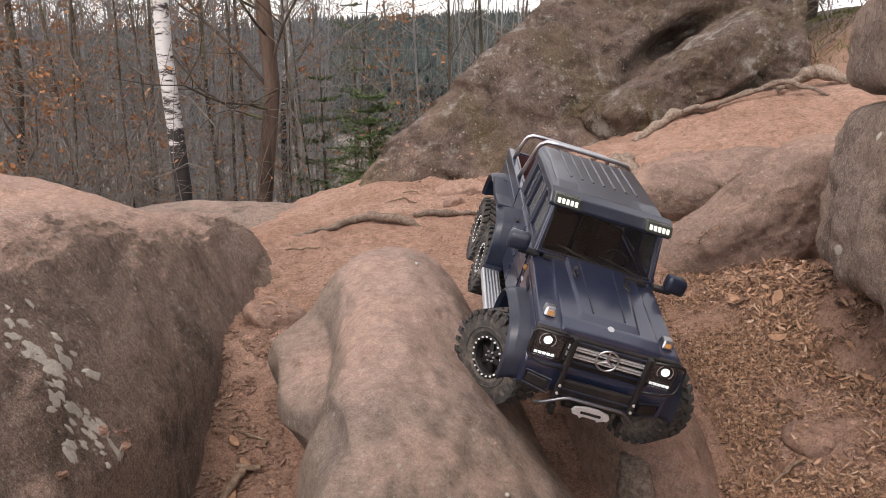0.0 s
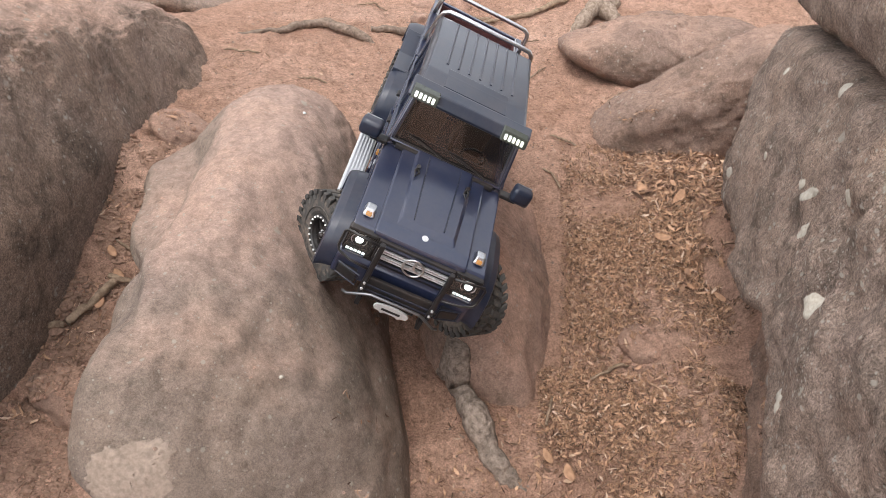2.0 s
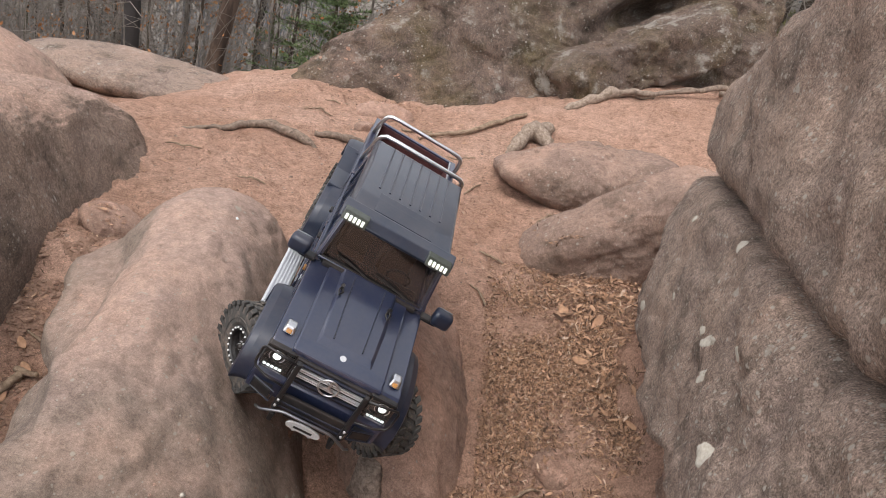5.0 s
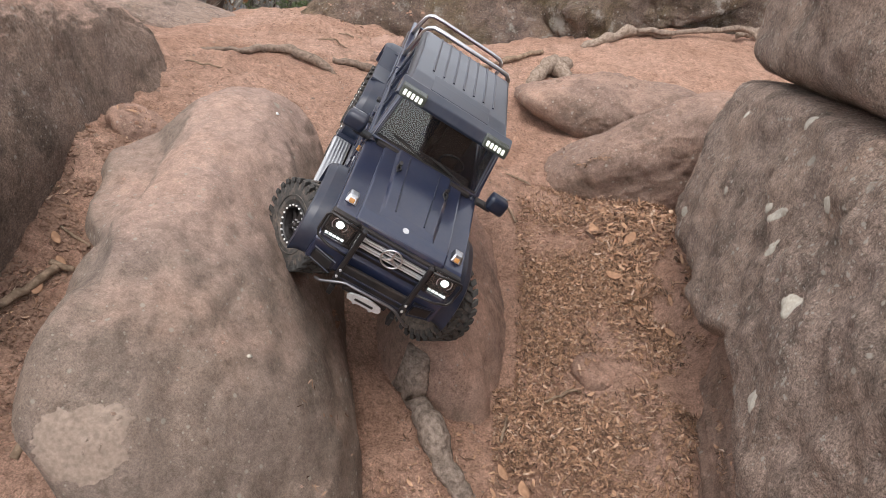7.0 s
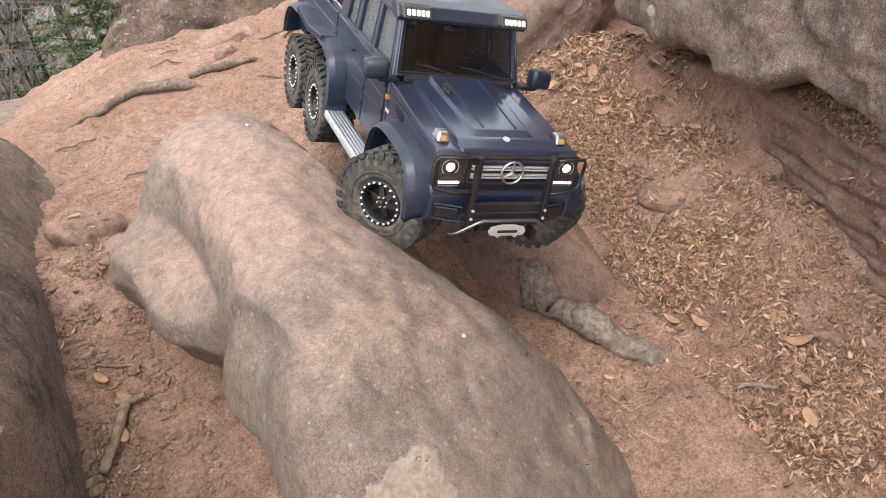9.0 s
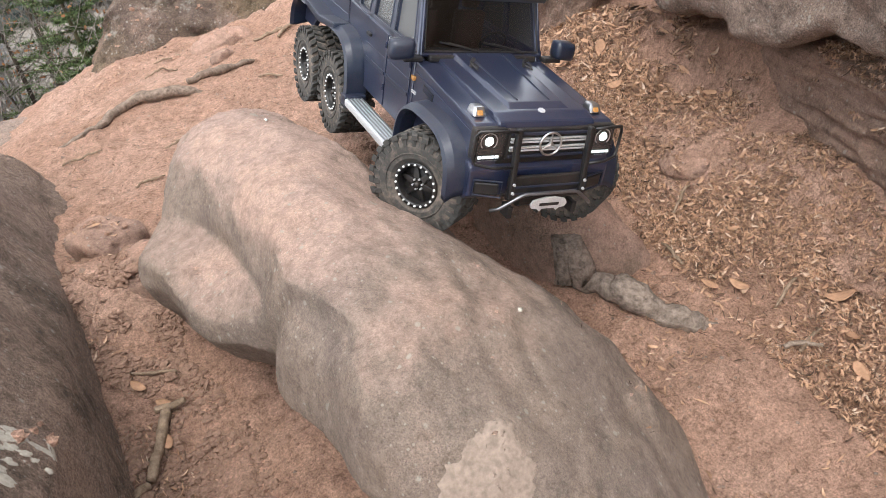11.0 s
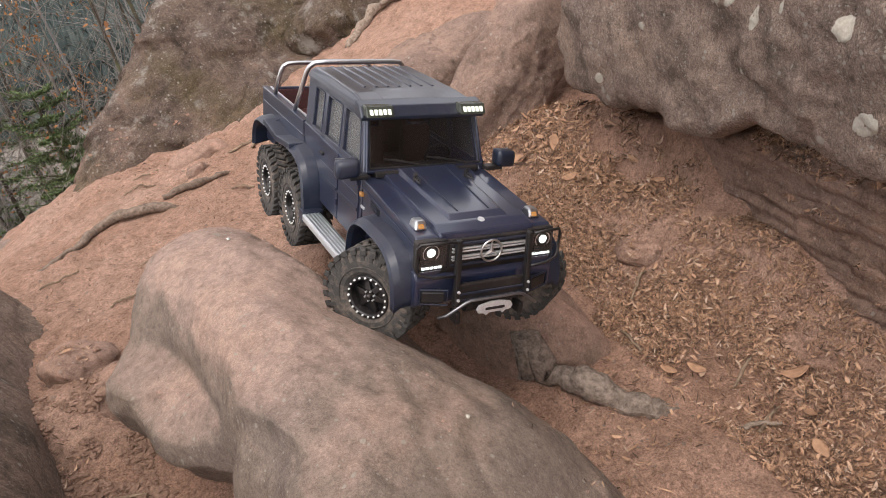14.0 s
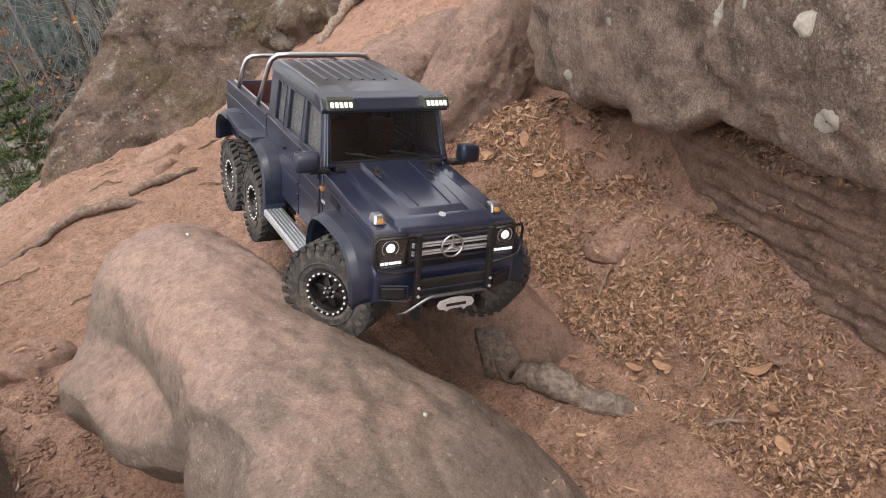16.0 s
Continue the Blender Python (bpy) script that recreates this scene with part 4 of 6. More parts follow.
# load bed
for s in (-1, 1):
    y0, y1 = sorted((s * 0.076, s * 0.0845))
    arch = [(-0.393 + 0.126 * math.cos(radians(a)), 0.0 + 0.078 * math.sin(radians(a))) for a in range(152, 24, -8)]
    tp("bed_side", prism([(-0.580, 0.034), (-0.515, 0.034)] + arch + [(-0.272, 0.030), (-0.334, 0.040), (-0.334, 0.120), (-0.572, 0.120), (-0.580, 0.114)], y0, y1, 0.0018), PAINT)
    tp("bed_rail", solid((-0.576, y0 - 0.001, 0.1185), (-0.334, y1 + 0.001, 0.1225), 0.0014), PAINT)
    tp("bed_crease", prism([(-0.577, 0.0985), (-0.577, 0.1000), (-0.336, 0.1000), (-0.336, 0.0985)], s * 0.0842, s * 0.0853, 0.0003), PAINT)
    tp("tail_lamp", solid((-0.5825, s * 0.068 - 0.009, 0.058), (-0.5785, s * 0.068 + 0.009, 0.082), 0.001), plain("red_lens", (0.35, 0.02, 0.02), 0.25) if s < 0 else bpy.data.materials["red_lens"])
tp("tailgate", solid((-0.581, -0.077, 0.036), (-0.573, 0.077, 0.120), 0.0018), PAINT)
tp("bed_floor", solid((-0.575, -0.077, 0.074), (-0.332, 0.077, 0.080), 0.001), LINER, "dark red load bed floor")
for s in (-1, 1):
    tp("bed_liner", solid((-0.573, s * 0.0745 - 0.0012, 0.080), (-0.334, s * 0.0745 + 0.0012, 0.1165), 0.0006), LINER)
tp("bed_liner", solid((-0.5735, -0.073, 0.080), (-0.5712, 0.073, 0.1165), 0.0006), LINER)
for k in range(6):
    tp("floor_rib", solid((-0.57, -0.06 + k * 0.024 - 0.004, 0.0795), (-0.337, -0.06 + k * 0.024 + 0.004, 0.0822), 0.0008), LINER)
# chrome roll bars: two hoops over the bed, the first against the roof
for pts in ([(-0.397, 0.080, 0.1215), (-0.376, 0.0785, 0.150), (-0.350, 0.0755, 0.190), (-0.345, 0.073, 0.1985), (-0.341, 0.066, 0.2055), (-0.339, 0.05, 0.2072)], [(-0.512, 0.080, 0.1215), (-0.496, 0.0785, 0.150), (-0.487, 0.0755, 0.168), (-0.485, 0.073, 0.1735), (-0.484, 0.066, 0.1780), (-0.484, 0.05, 0.1790)]):
    hoop = pts + [(x, -y, z) for x, y, z in pts[::-1]]
    tp("roll_bar", tube(hoop, 0.0036, 10), CHROME, "chrome roll bar", None, True)
for s in (-1, 1):
    tp("bed_edge", tube([(-0.565, s * 0.073, 0.1225), (-0.338, s * 0.073, 0.1225)], 0.0018, 8), CHROME, "thin chrome bed edge")

# flared arches
for s in (-1, 1):
    def arch_shell(cx, cz, rx, rz, a0, a1, inner, outer):
        bm = bmesh.new()
        rows = []
        for a in np.linspace(a0, a1, 31):
            c, q = math.cos(radians(a)), math.sin(radians(a))
            sq = (abs(c) ** 3.2 + abs(q) ** 3.2) ** (-1 / 3.2)
            x, z = cx + rx * c * sq, cz + rz * q * sq
            xi, zi = cx + (rx - 0.006) * c * sq, cz + (rz - 0.006) * q * sq
            rows.append([bm.verts.new(p) for p in ((x, s * inner, z + 0.004), (x, s * (outer - 0.010), z + 0.001), (x + 0.001 * c, s * (outer - 0.002), z - 0.004), (xi, s * outer, zi), (xi - 0.002 * c, s * (outer - 0.006), zi - 0.001), (xi, s * inner, zi + 0.004))])
        for p, q in zip(rows, rows[1:]):
            for k in range(6):
                bm.faces.new((p[k], p[(k + 1) % 6], q[(k + 1) % 6], q[k]))
        bm.faces.new(rows[0])
        bm.faces.new(rows[-1][::-1])
        for p, q in zip(rows, rows[1:]):
            for k in (0, 1, 2, 3, 4, 5):
                bm.edges.get((p[k], q[k])).smooth = False
        bmesh.ops.recalc_face_normals(bm, faces=bm.faces[:])
        return bm
    tp("front_flare", arch_shell(-0.002, 0.004, 0.078, 0.076, 172, 8, 0.080, 0.108), FLARE, "", None, True)
    tp("rear_flare", arch_shell(-0.329, 0.010, 0.076, 0.076, 95, -8, 0.080, 0.110), FLARE, "", None, True)
    tp("rear_flare", arch_shell(-0.474, 0.014, 0.088, 0.072, 170, 85, 0.080, 0.110), FLARE, "", None, True)
    tp("rear_flare_bridge", prism([(-0.325, 0.0895), (-0.325, 0.0800), (-0.400, 0.0720), (-0.480, 0.0800), (-0.480, 0.0895), (-0.400, 0.0820)], s * 0.080, s * 0.1085, 0.002), FLARE)
    # running board
    board = tp("running_board", solid((-0.243, min(s * 0.086, s * 0.113), -0.001), (-0.082, max(s * 0.086, s * 0.113), 0.009), 0.0025), STEEL, "ribbed silver running board")
    for k in range(5):
        tp("rib", solid((-0.240, s * (0.090 + k * 0.0048) - 0.0011, 0.0085), (-0.085, s * (0.090 + k * 0.0048) + 0.0011, 0.0104), 0.0004), CHROME, "", board)
    tp("board_bracket", solid((-0.262, min(s * 0.082, s * 0.112), -0.004), (-0.243, max(s * 0.082, s * 0.112), 0.012), 0.002), FLARE)
    for k in (0, 1):
        tp("exhaust_tip", lathe([(0.0030, 0.0), (0.0042, 0.0), (0.0042, 0.016), (0.0030, 0.016), (0.0030, 0.0)], 14), CHROME, "chrome exhaust tip").matrix_local = pose(-0.250 - k * 0.0105, s * 0.105, -0.009, 0, 0, 180 if s > 0 else 0) @ pose(0, -0.008, 0)
    # mirror
    mirror = tp("mirror", solid((-0.090, min(s * 0.093, s * 0.121), 0.118), (-0.072, max(s * 0.093, s * 0.121), 0.141), 0.006, lambda c: Vector((c.x + (0.004 if c.x > -0.08 and abs(c.y) < 0.1 else 0), c.y, c.z - (0.003 if abs(c.y) > 0.1 else 0)))), FLARE, "dark mirror housing", None, True)
    tp("mirror_arm", solid((-0.089, min(s * 0.080, s * 0.104), 0.113), (-0.075, max(s * 0.080, s * 0.104), 0.119), 0.002), BLACK, "", mirror)
    tp("mirror_glass", solid((-0.0908, min(s * 0.097, s * 0.118), 0.1215), (-0.0897, max(s * 0.097, s * 0.118), 0.138), 0.0004), CHROME, "", mirror)
    # indicator on the wing
    ind = tp("indicator", solid((0.040, s * 0.071 - 0.0075, 0.0985), (0.059, s * 0.071 + 0.0075, 0.1085), 0.0022, lambda c: Vector((c.x + (-0.004 if c.z > 0.103 else 0) * (1 if c.x > 0.05 else -0.6), s * 0.071 + (c.y - s * 0.071) * (0.75 if c.z > 0.103 else 1), c.z))), CHROME, "clear and amber wing indicator")
    tp("amber_lens", solid((0.047, s * 0.071 - 0.0034, 0.1005), (0.0600, s * 0.071 + 0.0034, 0.1052), 0.0012, lambda c: Vector((c.x + (-0.003 if c.z > 0.103 and c.x > 0.05 else 0), c.y, c.z))), AMBER, "amber lens", ind)

# face: grille, lamps, bumper, bars
tp("front_panel", solid((0.066, -0.083, 0.052), (0.080, 0.083, 0.094), 0.003), BLACK)
grille = tp("grille", solid((0.078, -0.048, 0.060), (0.084, 0.048, 0.094), 0.002), BLACK)
for z, h, mat in ((0.0895, 0.0013, FLARE), (0.0838, 0.0010, STEEL), (0.0806, 0.0010, STEEL), (0.0744, 0.0010, STEEL), (0.0712, 0.0010, STEEL), (0.0645, 0.0013, FLARE)):
    tp("grille_bar", solid((0.0835, -0.046, z - h), (0.0872, 0.046, z + h), 0.0006), mat, "silver grille bar" if mat == STEEL else "", grille)
for k in range(11):
    tp("grille_slat", solid((0.0825, -0.042 + k * 0.0084 - 0.0007, 0.062), (0.0842, -0.042 + k * 0.0084 + 0.0007, 0.0925), 0.0002), BLACK, "", grille)
emblem = tp("emblem", tube([(0.0892, 0.0126 * math.cos(a), 0.0785 + 0.0126 * math.sin(a)) for a in np.linspace(0, math.tau, 28, endpoint=False)], 0.0013, 6, True), CHROME, "round silver grille emblem", grille, True)
tp("emblem_spokes", join(*[tube([(0.0892, 0, 0.0785), (0.0892, 0.0122 * math.cos(radians(a)), 0.0785 + 0.0122 * math.sin(radians(a)))], [0.0022, 0.0006], 6) for a in (90, 210, 330)]), CHROME, "", grille)
for s in (-1, 1):
    lamp = tp("headlight", solid((0.070, s * 0.0670 - 0.0185, 0.0600), (0.0825, s * 0.0670 + 0.0170, 0.0950), 0.003), BLACK, "lit headlight in black housing")
    bowl = lathe([(0.0098, -0.0024), (0.0092, -0.0028), (0.0072, 0.0), (0.004, 0.003), (0.0, 0.0035)], 24)
    tp("reflector", moved(bowl, pose(0.0805, s * 0.0695, 0.0810, 0, 0, 90)), CHROME, "", lamp, True)
    bulb = bmesh.new()
    bmesh.ops.create_uvsphere(bulb, u_segments=16, v_segments=10, radius=0.0050)
    tp("bulb", moved(bulb, pose(0.0830, s * 0.0695, 0.0815) @ Matrix.Diagonal((0.45, 1, 1, 1))), LAMP, "bright white bulb", lamp, True)
    tp("side_reflector", prism([(0.0828, 0.0668), (0.0836, 0.0668), (0.0836, 0.0745), (0.0828, 0.0745)], s * 0.0695 - 0.0105, s * 0.0695 + 0.0105), BLACK, "", lamp)
    for k in range(5):
        tp("strip_led", solid((0.0828, s * 0.0685 - 0.0098 + k * 0.0049 - 0.0020, 0.0628), (0.0846, s * 0.0685 - 0.0098 + k * 0.0049 + 0.0020, 0.0658), 0.0005), DRL, "lit white strip", lamp)
    pane = tp("lens", solid((0.0856, s * 0.0670 - 0.0170, 0.0615), (0.0864, s * 0.0670 + 0.0160, 0.0935), 0), LENS, "", lamp)
    pane.visible_shadow = False
bumper = tp("front_bumper", prism([(0.052, 0.012), (0.086, 0.012), (0.096, 0.020), (0.0965, 0.050), (0.090, 0.0570), (0.052, 0.0570)], -0.086, 0.086, 0.003, lambda c: Vector((c.x - max(0, abs(c.y) - 0.05) * 0.35, c.y, c.z))), PAINT, "dark blue bumper")
tp("bumper_mouth", solid((0.0925, -0.046, 0.0185), (0.0978, 0.046, 0.046), 0.002), BLACK, "", bumper)
for z in (0.026, 0.034):
    tp("mouth_bar", solid((0.0965, -0.045, z - 0.0012), (0.0990, 0.045, z + 0.0012), 0.0006), FLARE, "", bumper)
for s in (-1, 1):
    intake = tp("side_intake", solid((0.080, s * 0.0665 - 0.0125, 0.0235), (0.0958, s * 0.0665 + 0.0115, 0.0375), 0.002, lambda c: Vector((c.x - max(0, abs(c.y) - 0.05) * 0.35, c.y, c.z))), BLACK, "", bumper)
    tp("intake_frame", tube([(0.0952 - max(0, abs(y) - 0.05) * 0.35, y, z) for y, z in ((s * 0.052, 0.0215), (s * 0.080, 0.0225), (s * 0.080, 0.0395), (s * 0.052, 0.0395))], 0.0012, 6, True), FLARE, "", bumper)
# black bull bar with lamp guards
for s in (-1, 1):
    tp("bull_bar_post", solid((0.0965, s * 0.0435 - 0.0032, 0.022), (0.1035, s * 0.0435 + 0.0032, 0.0985), 0.0018, lambda c: Vector((c.x - (0.006 if c.z > 0.09 else 0), c.y, c.z))), BLACK, "black bull bar post")
    loop = [(0.0985, s * 0.047, 0.0575), (0.0955, s * 0.070, 0.0575), (0.0900, s * 0.0855, 0.0600), (0.0880, s * 0.0885, 0.0660), (0.0880, s * 0.0885, 0.0900), (0.0900, s * 0.0850, 0.0955), (0.0950, s * 0.070, 0.0975), (0.0985, s * 0.047, 0.0975)]
    tp("lamp_guard", tube(loop, 0.0017, 8), BLACK, "black lamp guard", None, True)
    for z in (0.030, 0.040):
        bolt = bmesh.new()
        bmesh.ops.create_cone(bolt, cap_ends=True, segments=8, radius1=0.0018, radius2=0.0015, depth=0.0018)
        tp("bolt", moved(bolt, pose(0.1042, s * 0.0435, z, 0, 90, 0)), STEEL)
tp("lower_hoop", tube([(0.096, -0.062, 0.0075), (0.103, -0.056, 0.0125), (0.108, -0.036, 0.0280), (0.108, -0.030, 0.0300), (0.108, 0.030, 0.0300), (0.108, 0.036, 0.0280), (0.103, 0.056, 0.0125), (0.096, 0.062, 0.0075)], 0.0019, 8), DARK_STEEL, "grey steel hoop under the bumper", None, True)
# winch fairlead
lead = tp("winch_fairlead", prism([(0.030, 0.0), (0.026, 0.0055), (0.016, 0.0075), (0.008, 0.0090), (-0.008, 0.0090), (-0.016, 0.0075), (-0.026, 0.0055), (-0.030, 0.0), (-0.027, -0.005), (-0.018, -0.006), (-0.014, -0.0095), (-0.010, -0.006), (0.010, -0.006), (0.014, -0.0095), (0.018, -0.006), (0.027, -0.005)], -0.0014, 0.0014, 0.0006), STEEL, "pale metal winch fairlead")
lead.matrix_local = pose(0.1085, 0, 0.0175, 0, 0, 90) @ Matrix.Diagonal((0.75, 1, 0.9, 1))
tp("slot", solid((-0.016, -0.0022, -0.0018), (0.016, 0.0022, 0.0018), 0.0006), BLACK, "", lead)
tp("winch", tube([(0.088, -0.028, 0.0155), (0.088, 0.028, 0.0155)], 0.0085, 14), BLACK)
for s in (-1, 1):
    tp("shackle_lug", solid((0.085, s * 0.040 - 0.003, -0.002), (0.101, s * 0.040 + 0.003, 0.012), 0.0015), BLACK)

truck.matrix_world = pose(0.1652, 0.8755, 0.6786, -17.13, 6.94, -91.09) @ Matrix.Diagonal((1, 1.03, 1, 1))


# ---- small stones on the ledge ----
for c, h, r, sd, mat, text in (
    ((-0.266, 1.10, 0.462), (0.050, 0.042, 0.038), (0, 0, 20), 61, ROCK_PINK, "round sandy stone lodged in the trench"),
    ((-0.226, 1.024, 0.440), (0.040, 0.045, 0.036), (0, 0, -20), 62, ROCK_PINK, "sandy stone pressed against the long rock"),
    ((0.478, 0.855, 0.397), (0.036, 0.032, 0.022), (0, 10, 0), 63, ROCK_PINK, "smooth sandy stone among dead leaves"),
    ((-0.215, 0.648, 0.326), (0.066, 0.038, 0.034), (0, 6, -18), 68, ROCK_PINK, "smooth half-buried rock in the trench"),
    ((0.06, 2.12, 0.462), (0.085, 0.05, 0.035), (0, 0, 10), 64, ROCK_PINK, "flat brown stone below the big boulder"),
    ((0.70, 1.98, 0.578), (0.11, 0.045, 0.022), (0, -8, 4), 65, ROCK_PINK, "flat reddish stone in the path"),
    ((0.03, 1.93, 0.475), (0.03, 0.02, 0.016), (0, 0, 40), 67, ROCK_PINK, "small brown stone on the ledge"),
):
    rock("stone", c, h, r, 2.3, mat, text, n=18, bumps=(0.010, 0.004), sizes=(0.06, 0.02), seed=sd, category="stone")

# ---- where things come to rest ----
from mathutils.bvhtree import BVHTree

solid_obs = [o for o in scene.objects if o.type == "MESH" and o.parent is None]
bv, bf = [], []
for o in solid_obs:
    k = len(bv)
    bv += [v.co.copy() for v in o.data.vertices]
    bf += [tuple(i + k for i in p.vertices) for p in o.data.polygons]
REST = BVHTree.FromPolygons(bv, bf)
del bv, bf


def settle(x, y, z=0.60):
    """The surface below a point of the plan: place and normal in metres."""
    p, nrm, _, _ = REST.ray_cast(Vector((x * K, y * K, z * K)), Vector((0, 0, -1)))
    return (p, nrm) if p else (Vector((x * K, y * K, 0)), Vector((0, 0, 1)))


def bark(name, light, dark, scale, stretch=(1, 1, 0.15), moss=None):
    m, nt, b = nodes_of(name)
    b.inputs["Roughness"].default_value, b.inputs["Specular IOR Level"].default_value = 0.9, 0.15
    n1 = tex(nt, "ShaderNodeTexNoise", scale, 6, 0.7, stretch=stretch)
    n2 = tex(nt, "ShaderNodeTexNoise", scale * 0.2, 4, 0.6)
    col = ramp(nt, n1.outputs[0], [(0.35, dark), (0.65, light)])
    if moss:
        col = mix(nt, ramp(nt, n2.outputs[0], [(0.5, (0, 0, 0)), (0.65, (1, 1, 1))]), col, moss)
    nt.links.new(col, b.inputs["Base Color"])
    relief(nt, b, [(n1.outputs[0], 0.8, 0.006)])
    return m


ROOT = bark("weathered_root", (0.29, 0.215, 0.168), (0.11, 0.08, 0.062), 90, (1, 1, 1))
ROOT_PALE = bark("bleached_root", (0.36, 0.28, 0.222), (0.15, 0.108, 0.08), 110, (1, 1, 1))
BARK = bark("grey_brown_bark", (0.125, 0.098, 0.076), (0.045, 0.035, 0.028), 18, moss=(0.14, 0.135, 0.075))
BARK_RED = bark("pine_bark", (0.165, 0.112, 0.085), (0.06, 0.042, 0.033), 14)
TWIG = bark("dry_twig", (0.30, 0.262, 0.228), (0.10, 0.086, 0.076), 30)
GREY_ROOT = bark("grey_root_bark", (0.34, 0.268, 0.22), (0.115, 0.088, 0.07), 110, (1, 1, 1))
STICK = bark("dead_stick", (0.33, 0.24, 0.17), (0.14, 0.095, 0.065), 80, (1, 1, 1))


def birch_bark():
    m, nt, b = nodes_of("birch_bark")
    b.inputs["Roughness"].default_value = 0.8
    bands = tex(nt, "ShaderNodeTexNoise", 11.0, 5, 0.8, stretch=(0.6, 0.6, 2.4))
    low = tex(nt, "ShaderNodeTexNoise", 1.2, 3, 0.6)
    sep = nt.nodes.new("ShaderNodeSeparateXYZ")
    tc = nt.nodes.new("ShaderNodeTexCoord")
    nt.links.new(tc.outputs["Object"], sep.inputs[0])
    # black, cracked bark near the foot
    foot = maths(nt, "MULTIPLY", maths(nt, "SUBTRACT", 0.88, sep.outputs[2]), 0.32)
    v = maths(nt, "ADD", bands.outputs[0], maths(nt, "MAXIMUM", foot, -0.015))
    col = ramp(nt, v, [(0.49, (0.62, 0.60, 0.58)), (0.545, (0.42, 0.385, 0.36)), (0.575, (0.035, 0.03, 0.028))])
    nt.links.new(col, b.inputs["Base Color"])
    relief(nt, b, [(v, 0.6, 0.01)])
    return m


BIRCH = birch_bark()


def leaf_material(name, stops):
    m, nt, b = nodes_of(name)
    b.inputs["Roughness"].default_value, b.inputs["Specular IOR Level"].default_value = 0.75, 0.2
    geo = nt.nodes.new("ShaderNodeNewGeometry")
    n = tex(nt, "ShaderNodeTexNoise", 120, 4)
    col = ramp(nt, geo.outputs["Random Per Island"], stops)
    col = mix(nt, 1.0, col, ramp(nt, n.outputs[0], [(0.3, (0.7, 0.7, 0.7)), (0.7, (1.15, 1.15, 1.15))]), "MULTIPLY")
    nt.links.new(col, b.inputs["Base Color"])
    return m


DEAD_LEAF = leaf_material("dead_leaves", [(0.0, (0.06, 0.035, 0.024)), (0.3, (0.20, 0.115, 0.074)), (0.6, (0.40, 0.23, 0.14)), (0.88, (0.52, 0.32, 0.205)), (1.0, (0.58, 0.44, 0.34))])
BEECH_LEAF = leaf_material("withered_beech_leaves", [(0.0, (0.20, 0.085, 0.035)), (0.5, (0.34, 0.15, 0.06)), (1.0, (0.45, 0.24, 0.12))])
NEEDLE = leaf_material("spruce_needles", [(0.0, (0.05, 0.075, 0.03)), (0.5, (0.10, 0.14, 0.056)), (1.0, (0.17, 0.21, 0.09))])
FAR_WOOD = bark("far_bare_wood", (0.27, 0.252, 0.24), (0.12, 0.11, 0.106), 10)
# valley trees: distance haze is painted into this blue-grey bark colour
HAZED_WOOD = bark("haze_tinted_valley_wood", (0.20, 0.205, 0.222), (0.11, 0.113, 0.124), 3)
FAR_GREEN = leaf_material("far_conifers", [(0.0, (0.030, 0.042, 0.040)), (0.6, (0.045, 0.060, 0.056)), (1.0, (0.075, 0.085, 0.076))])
MOSS = leaf_material("mossy_grass", [(0.0, (0.09, 0.10, 0.03)), (0.6, (0.16, 0.16, 0.05)), (1.0, (0.26, 0.22, 0.10))])


# ---- roots and sticks ----
def root(name, path, radii, mat, label, lump=0.25, sides=12, seed=0, cat="root", sink=0.3, above=0.60):
    """A gnarled root: plan points (x, y, lift above what lies below), radii in metres."""
    pts, rr = [], []
    n = len(path)
    for i in range((n - 1) * 10 + 1):
        u = i / 10
        k = min(int(u), n - 2)
        f = u - k
        q = [Vector(path[max(0, min(n - 1, k + d))]) for d in (-1, 0, 1, 2)]
        c = 0.5 * (2 * q[1] + (q[2] - q[0]) * f + (2 * q[0] - 5 * q[1] + 4 * q[2] - q[3]) * f * f + (3 * q[1] - q[0] - 3 * q[2] + q[3]) * f ** 3)
        r = radii[k] * (1 - f) + radii[k + 1] * f
        p, _ = settle(c.x, c.y, above)
        r *= 1 + lump * noise.noise(Vector((c.x * 30 + seed, c.y * 30, 0)))
        pts.append(p + Vector((0, 0, r * (1 - sink) + c.z * K)))
        rr.append(r)
    bm = tube(pts, rr, sides)
    for v in bm.verts:
        v.co += v.co.normalized() * 0 + Vector((noise.noise(v.co * 60), noise.noise(v.co * 60 + Vector((9, 0, 0))), noise.noise(v.co * 60 + Vector((0, 9, 0))))) * 0.18 * max(rr) + Vector((noise.noise(v.co * 190), noise.noise(v.co * 190 + Vector((5, 0, 0))), noise.noise(v.co * 190 + Vector((0, 5, 0))))) * 0.12 * max(rr)
    return tagged(part(name, bm, mat, None, "", True), label, cat)


root("root", [(0.196, 0.775, -0.010), (0.211, 0.755, 0.000), (0.231, 0.725, 0.003), (0.250, 0.691, 0.003), (0.275, 0.655, 0.000), (0.297, 0.634, -0.005), (0.330, 0.622, -0.012)], [0.010, 0.0150, 0.0185, 0.0190, 0.0165, 0.013, 0.007], GREY_ROOT, "thick grey-brown root lying in the sand", 0.4, 32, 3, sink=0.45, above=0.43)
root("root", [(-0.36, 1.58, -0.01), (-0.28, 1.64, 0), (-0.20, 1.72, 0.004), (-0.11, 1.70, 0.006), (-0.05, 1.69, -0.012)], [0.004, 0.007, 0.012, 0.014, 0.008], ROOT, "bent brown root half buried in sand", 0.25, 12, 5)
